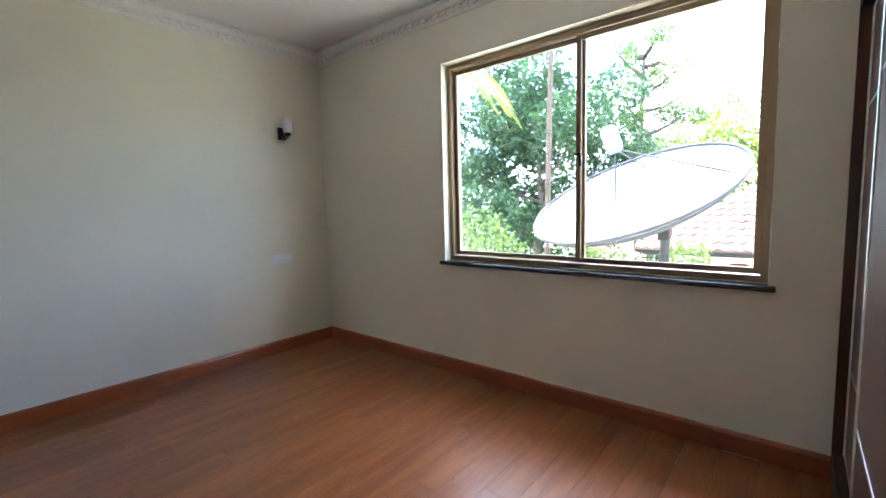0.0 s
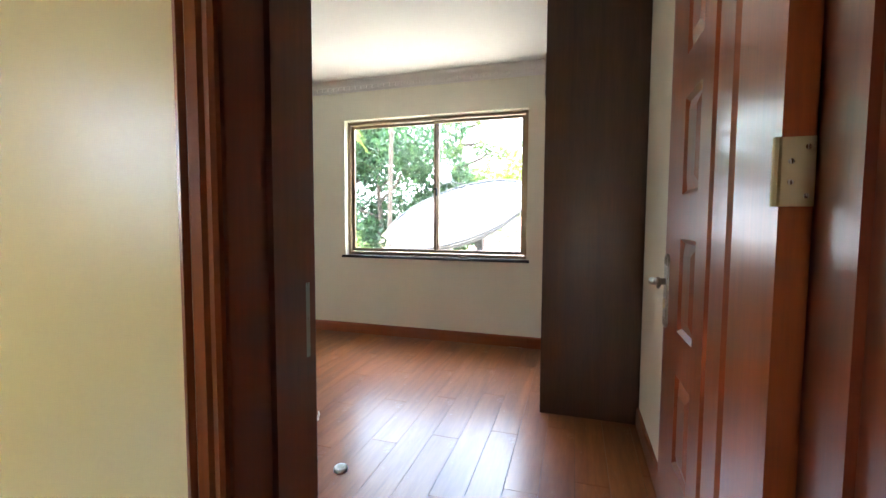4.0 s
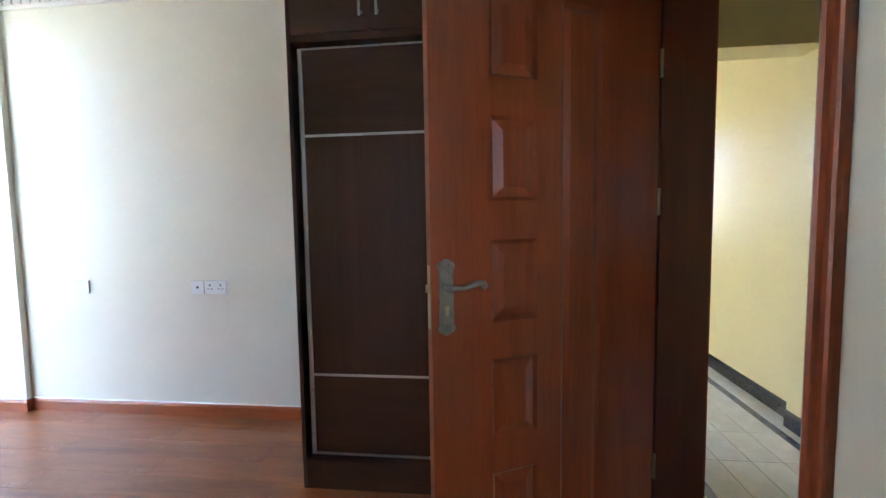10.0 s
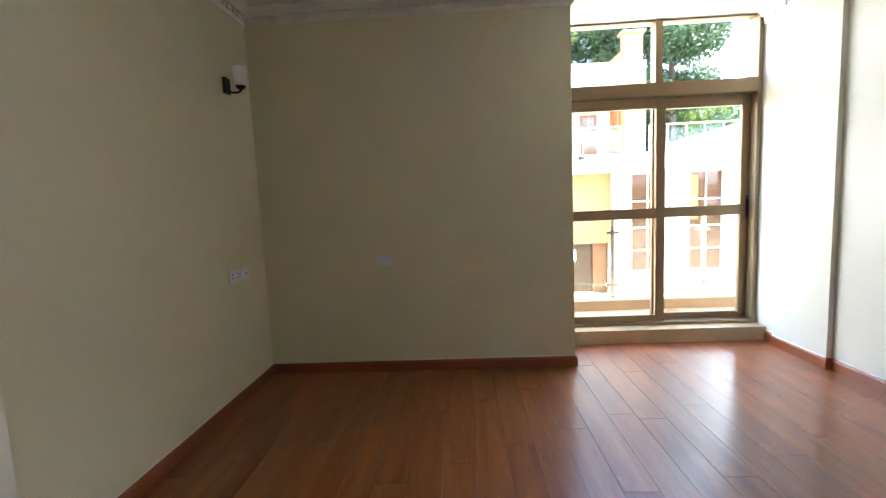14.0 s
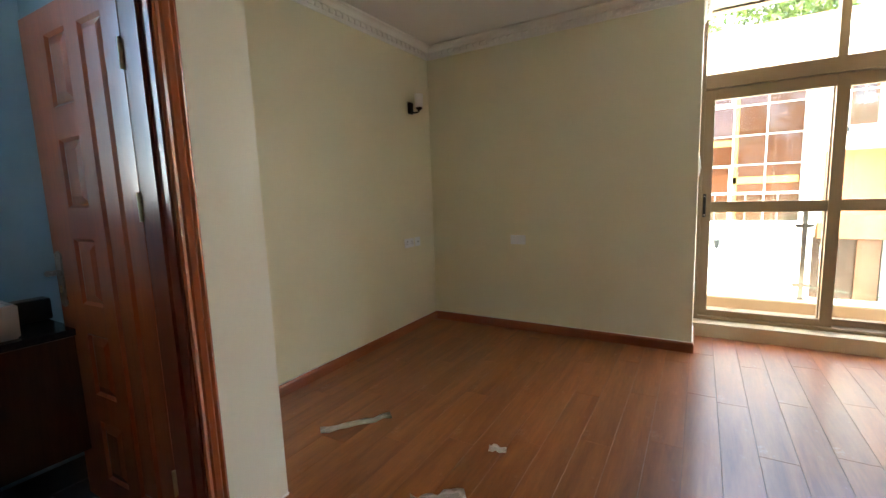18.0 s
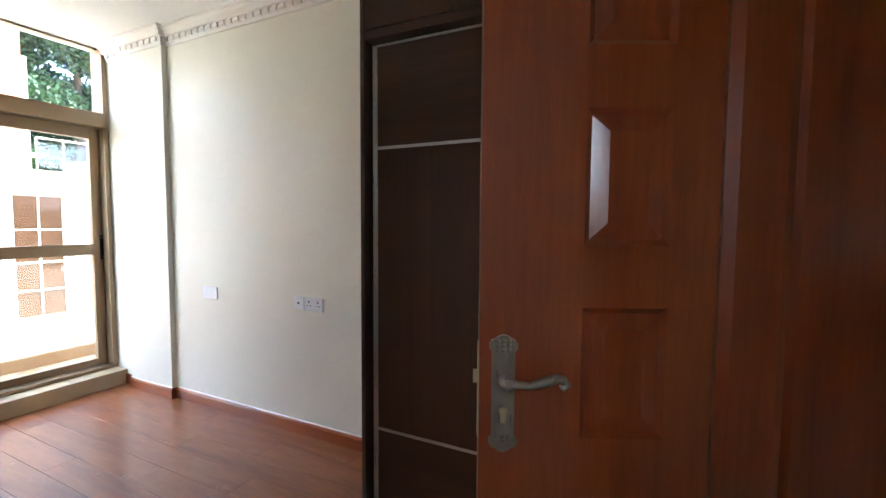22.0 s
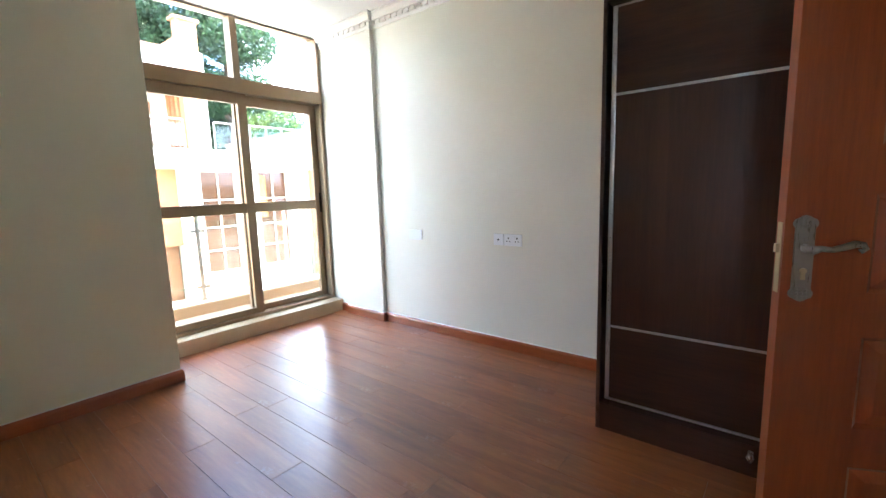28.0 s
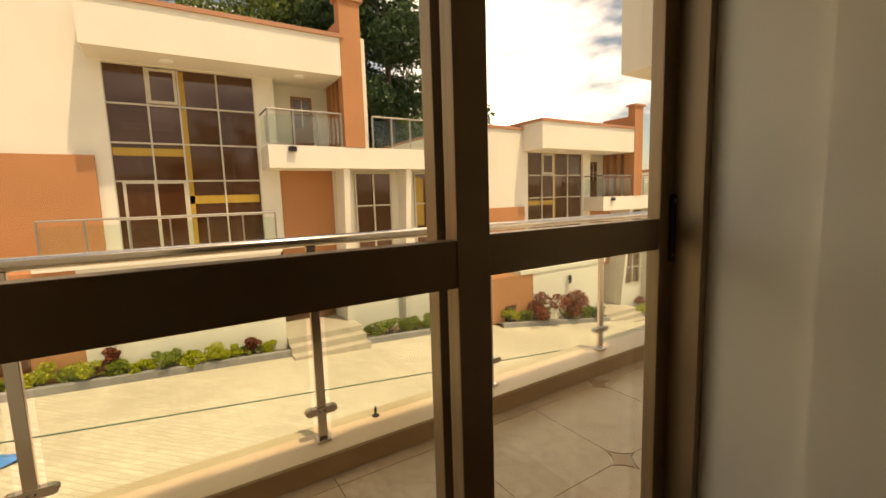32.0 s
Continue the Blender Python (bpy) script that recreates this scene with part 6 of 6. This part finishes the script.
tree((-19.5, -38.0, -4.5), 11.6, 4.4, 0.4, LEAF_DARK, 9000, 0.18, 16, "rounded green tree behind the terrace", 0.34)
tree((-25.0, -37.0, -5.0), 11.0, 3.6, 0.45, LEAF_LIGHT, 7000, 0.16, 17, "light green tree beyond the second house", 0.32)
tree((-34.0, -52.0, -6.0), 10.0, 5.5, 0.4, LEAF_DARK, 7000, 0.26, 18, "distant dark tree on the skyline", 0.34)


# ---- behind the first bedroom: dish, neighbour's roof, garden ----
def satellite_dish():
    d = thing("satellite_dish", (-1.47, 6.35, 1.19), "large white mesh satellite dish on a dark post", "satellite dish")
    axis = Vector((-0.20, -0.43, 0.88)).normalized()
    turn = axis.to_track_quat("Z", "Y").to_matrix()
    DISH = stone("white_dish_paint", (0.20, 0.21, 0.22), (0.30, 0.30, 0.31), 0.5, 1.5)
    holes = node(DISH, "ShaderNodeBsdfTransparent", Color=(1, 1, 1, 1))
    mesh_mix = DISH.node_tree.nodes.new("ShaderNodeMixShader")
    mesh_mix.inputs[0].default_value = 0.55
    link(DISH, bsdf(DISH).outputs[0], mesh_mix.inputs[1])
    link(DISH, holes.outputs[0], mesh_mix.inputs[2])
    link(DISH, mesh_mix.outputs[0], DISH.node_tree.nodes["Material Output"].inputs["Surface"])
    DARK_STEEL = material("weathered_dark_steel", (0.045, 0.045, 0.05), 0.6, 0.0, 0.3)
    bm = bmesh.new()
    rings = []
    R, depth, rim_z, n, k = 1.52, 0.50, 0.30, 48, 9
    for i in range(k + 1):
        r = R * i / k
        z = rim_z - depth * (1 - (r / R) ** 2)
        rings.append([bm.verts.new(turn @ Vector((r * math.cos(a), r * math.sin(a), z))) for a in (2 * math.pi * j / n for j in range(n))] if i else [bm.verts.new(turn @ Vector((0, 0, rim_z - depth)))])
    for a, b in zip(rings, rings[1:]):
        for j in range(n):
            if len(a) == 1:
                bm.faces.new((a[0], b[j], b[(j + 1) % n]))
            else:
                bm.faces.new((a[j], b[j], b[(j + 1) % n], a[(j + 1) % n]))
    bmesh.ops.recalc_face_normals(bm, faces=bm.faces)
    bmesh.ops.solidify(bm, geom=bm.faces[:], thickness=0.008)
    part("reflector", bm, DISH, d, "white reflector bowl", True)
    bm = bmesh.new()
    tube(bm, [turn @ Vector((R * math.cos(a), R * math.sin(a), rim_z)) for a in (2 * math.pi * j / 48 for j in range(48))], 0.026, 8, True)
    part("rim", bm, DARK_STEEL, d, "grey rim bar", True)
    for r in (1.44, 1.33, 1.16):
        bm = bmesh.new()
        tube(bm, [turn @ Vector((r * math.cos(a), r * math.sin(a), rim_z - depth * (1 - (r / R) ** 2) - 0.035)) for a in (2 * math.pi * j / 48 for j in range(48))], 0.018, 8, True)
        part("hoop", bm, DARK_STEEL, d, "dark backing hoop", True)
    for j in range(12):
        a = 2 * math.pi * j / 12
        bm = bmesh.new()
        tube(bm, [turn @ Vector((r * math.cos(a), r * math.sin(a), rim_z - depth * (1 - (r / R) ** 2) - 0.03)) for r in (0.1, 0.5, 0.9, 1.25, 1.48)], 0.016, 6)
        part("rib", bm, DARK_STEEL, d, "dark backing rib")
    feed = Vector((0, 0, 1.00))
    for j in range(4):
        a = 2 * math.pi * j / 4 + 0.5
        bm = bmesh.new()
        tube(bm, [turn @ Vector((R * 0.86 * math.cos(a), R * 0.86 * math.sin(a), rim_z - depth * 0.26)), turn @ (feed + Vector((0.06 * math.cos(a), 0.06 * math.sin(a), -0.05)))], 0.012, 6)
        part("feed_strut", bm, DARK_STEEL, d, "thin dark feed strut")
    bm = bmesh.new()
    lathe(bm, [(0.0, -0.05), (0.10, -0.05), (0.12, 0.0), (0.12, 0.26), (0.09, 0.32), (0.0, 0.33)], 20)
    for v in bm.verts:
        v.co = turn @ (v.co + feed)
    part("feed_horn", bm, material("grey_feed_paint", (0.16, 0.17, 0.19), 0.45, 0.2), d, "grey cylindrical feed horn", True)
    bm = bmesh.new()
    tube(bm, [(0.30, 0.45, -4.2), (0.30, 0.45, -0.45)], 0.07, 12)
    part("post", bm, BLACK_METAL, d, "dark steel post")
    bm = boxed(0.21, 0.38, 0.34, 0.56, -0.50, -0.20, 0.02)
    tube(bm, [(0.30, 0.45, -0.3), tuple(turn @ Vector((0, 0, rim_z - depth - 0.02)))], 0.06, 10)
    part("mount", bm, BLACK_METAL, d, "dark steel mount")


satellite_dish()


def neighbour():
    h = thing("neighbour_house", (0, 0, 0), "low cream house with a red clay tiled roof", "house")
    part("wall", boxed(-2.2, 9.0, 11.6, 17.0, -3.0, 0.05), FACADE, h, "cream rendered wall")
    part("gutter", boxed(-2.75, 9.5, 11.02, 11.14, -0.02, 0.10, 0.02), BLACK_METAL, h, "dark eaves gutter")
    part("soffit", boxed(-2.7, 9.4, 11.1, 11.6, -0.03, 0.0), WHITE_BAR, h)
    bm = bmesh.new()
    lathe(bm, [(0.0, 0.0), (0.55, 0.0), (0.55, 0.02), (0.0, 0.02)], 24)
    for v in bm.verts:
        v.co = Vector((v.co.x - 0.6, 11.58 - v.co.z, v.co.y - 0.75))
    part("arched_window", bm, BROWN_GLASS, h, "arched window under the eaves")
    CLAY = material("clay_roof_tile", (0.20, 0.105, 0.075), 0.8)
    g = CLAY.node_tree.nodes.new("ShaderNodeNewGeometry")
    link(CLAY, ramp(CLAY, g.outputs["Random Per Island"], [(0, (0.13, 0.06, 0.042)), (1, (0.24, 0.125, 0.085))]), bsdf(CLAY).inputs["Base Color"])
    verts, faces = [], []
    for r in range(19):
        y0, z0 = 11.05 + r * 0.26, 0.10 + r * 0.155
        left = -2.8 + r * 0.24
        count = int((9.5 - left) / 0.26)
        for c in range(count):
            x = left + c * 0.26
            b = len(verts)
            for yy, zz in ((y0, z0 + 0.035), (y0 + 0.30, z0 + 0.175)):
                for k in range(5):
                    verts.append((x + 0.062 * k, yy, zz + (0.045, 0.03, 0.0, 0.0, 0.045)[k]))
            for k in range(5):
                verts.append((x + 0.062 * k, y0, z0))
            for k in range(4):
                faces.append((b + k, b + k + 1, b + 6 + k, b + 5 + k))
                faces.append((b + 10 + k, b + 11 + k, b + k + 1, b + k))
    m = mesh_of("roof_tiles", verts, faces, CLAY, h, "rows of red clay roof tiles")
    m["kind"] = "stuff"
    bm = bmesh.new()
    vs = [bm.verts.new(p) for p in ((-2.75, 11.1, 0.08), (9.4, 11.1, 0.08), (9.4, 16.0, 3.0), (1.7, 16.0, 3.0), (1.7, 20.0, 0.08), (9.4, 20, 0.08))]
    bm.faces.new(vs[:4])
    bm.faces.new((vs[0], vs[3], vs[4]))
    part("roof_deck", bm, COPING, h)


neighbour()
palm((-4.9, 10.3, -3.0), 11.2, 5)
palm((-7.0, 8.1, -3.0), 7.9, 6)
tree((-7.5, 15.0, -3.0), 8.8, 3.4, 0.2, LEAF_DARK, 14000, 0.12, 21, "dense dark green garden tree", 0.4)
tree((-10.5, 17.0, -3.0), 10.0, 3.8, 0.2, LEAF_DARK, 14000, 0.13, 22, "dense dark green garden tree", 0.4)
tree((-5.2, 16.5, -3.0), 6.6, 2.6, 0.2, LEAF_DARK, 9000, 0.11, 23, "dense dark green garden tree", 0.4)
tree((-5.1, 20.0, -3.0), 11.5, 2.3, 0.62, LEAF_MID, 7500, 0.075, 24, "slender open crowned tree beyond the dish", 0.26)
tree((-1.0, 27.0, -3.0), 8.6, 4.0, 0.3, LEAF_LIGHT, 8000, 0.14, 25, "light green tree behind the tiled roof", 0.36)
tree((-5.5, 27.0, -3.0), 7.2, 3.6, 0.3, LEAF_MID, 8000, 0.14, 26, "light green tree behind the tiled roof", 0.36)
for k, (x, y, s, m, lab) in enumerate((
    (-3.9, 6.6, 1.5, LEAF_MID, "tall flowering garden shrub below the window"), (-5.0, 7.4, 1.7, LEAF_MID, "tall flowering garden shrub below the window"),
    (-4.4, 6.2, 1.2, FLOWER, "pale pink flowering shrub below the window"), (-2.9, 7.6, 1.3, LEAF_LIGHT, "light green garden shrub beside the dish"),
    (-2.0, 8.6, 1.2, LEAF_MID, "light green garden shrub beside the dish"), (-3.3, 9.0, 1.6, FLOWER, "pale pink flowering shrub beside the dish"),
)):
    t = bush(x, y, -1.5, s, m, 3000, 0.055, 60 + k, lab, 1.45)


# ---- floor pieces ----
def plank_floor(owner, x0, x1, low, high, seed):
    """Laminate planks along y, each a piece of its own with bevelled edges."""
    rng = random.Random(seed)
    wide, long = 0.158, 1.21
    cache = {}

    def plank(w, l):
        key = (round(w, 3), round(l, 3))
        if key not in cache:
            bm = bmesh.new()
            g, e = 0.0008, 0.0015
            a = [bm.verts.new(p) for p in ((g, g, -0.0004), (w - g, g, -0.0004), (w - g, l - g, -0.0004), (g, l - g, -0.0004))]
            b = [bm.verts.new(p) for p in ((e, e, 0), (w - e, e, 0), (w - e, l - e, 0), (e, l - e, 0))]
            c = [bm.verts.new((v.co.x, v.co.y, -0.010)) for v in a]
            for p, q in ((a, b), (c, a)):
                for i in range(4):
                    bm.faces.new((p[i], p[(i + 1) % 4], q[(i + 1) % 4], q[i]))
            bm.faces.new(b)
            me = bpy.data.meshes.new("plank")
            bm.to_mesh(me)
            bm.free()
            me.materials.append(LAMINATE)
            cache[key] = me
        return cache[key]

    x = x0
    k = 0
    while x < x1 - 0.01:
        w = min(wide, x1 - x)
        y0, y1 = low(x, w), high(x, w)
        y = y0 - (k * 0.437 % 1.0) * long
        while y < y1 - 0.005:
            a, b = max(y, y0), min(y + long, y1)
            if b - a > 0.02:
                ob = new("plank", plank(w, b - a))
                ob.parent = owner
                ob.matrix_basis = pose(x, a, 0.0)
            y += long
        x += wide
        k += 1


plank_floor(bpy.data.objects["floor_bed_a"], AX0, AX1, lambda x, w: AY0, lambda x, w: AY1, 1)
plank_floor(bpy.data.objects["floor_bed_b"], BX0, BX1, lambda x, w: -7.30 if x + w < JUT_X else BY_JUT, lambda x, w: BY1 if x < NIB_X else NIB_Y, 2)
STRIP = BX0 + 0.158 * int((JUT_X - BX0) / 0.158)
plank_floor(bpy.data.objects["floor_bed_b"], STRIP, JUT_X, lambda x, w: -7.30, lambda x, w: BY_JUT, 3)


def tile_floor(owner, x0, x1, y0, y1, size, mat, z=0.0, gap=0.003):
    cache = {}
    nx, ny = math.ceil((x1 - x0) / size[0]), math.ceil((y1 - y0) / size[1])
    for i in range(nx):
        for j in range(ny):
            a, b = x0 + i * size[0], y0 + j * size[1]
            w, l = min(size[0], x1 - a) - gap, min(size[1], y1 - b) - gap
            if w < 0.01 or l < 0.01:
                continue
            key = (round(w, 3), round(l, 3))
            if key not in cache:
                me = bpy.data.meshes.new("tile")
                bm = boxed(0, w, 0, l, -0.010, 0.0)
                bm.to_mesh(me)
                bm.free()
                me.materials.append(mat)
                cache[key] = me
            ob = new("tile", cache[key])
            ob.parent = owner
            ob.matrix_basis = pose(a + gap / 2, b + gap / 2, z)


hall = bpy.data.objects["floor_hall"]
tile_floor(hall, AX0 - 0.22, HX1, HY0, -2.58, (0.30, 0.12), HALL_TILE)
tile_floor(hall, AX0 - 0.22, HX1, -2.58, -2.53, (0.60, 0.05), BLACK_TILE, 0.0, 0.001)
tile_floor(hall, AX0 - 0.22, HX1, -2.53, -1.91, (0.31, 0.155), HALL_TILE)
tile_floor(hall, AX0 - 0.22, HX1, -1.91, -1.86, (0.60, 0.05), BLACK_TILE, 0.0, 0.001)
tile_floor(hall, AX0 - 0.22, HX1, -1.86, HY1, (0.30, 0.13), HALL_TILE)
BATH_TILE = stone("grey_bath_floor_tile", (0.20, 0.22, 0.24), (0.28, 0.30, 0.32), 0.25, 3.0, None, 0.05)
tile_floor(bpy.data.objects["floor_bath"], NIB_X + 0.19, 4.0, -3.90, HY0 + 0.3, (0.30, 0.30), BATH_TILE, -0.008)
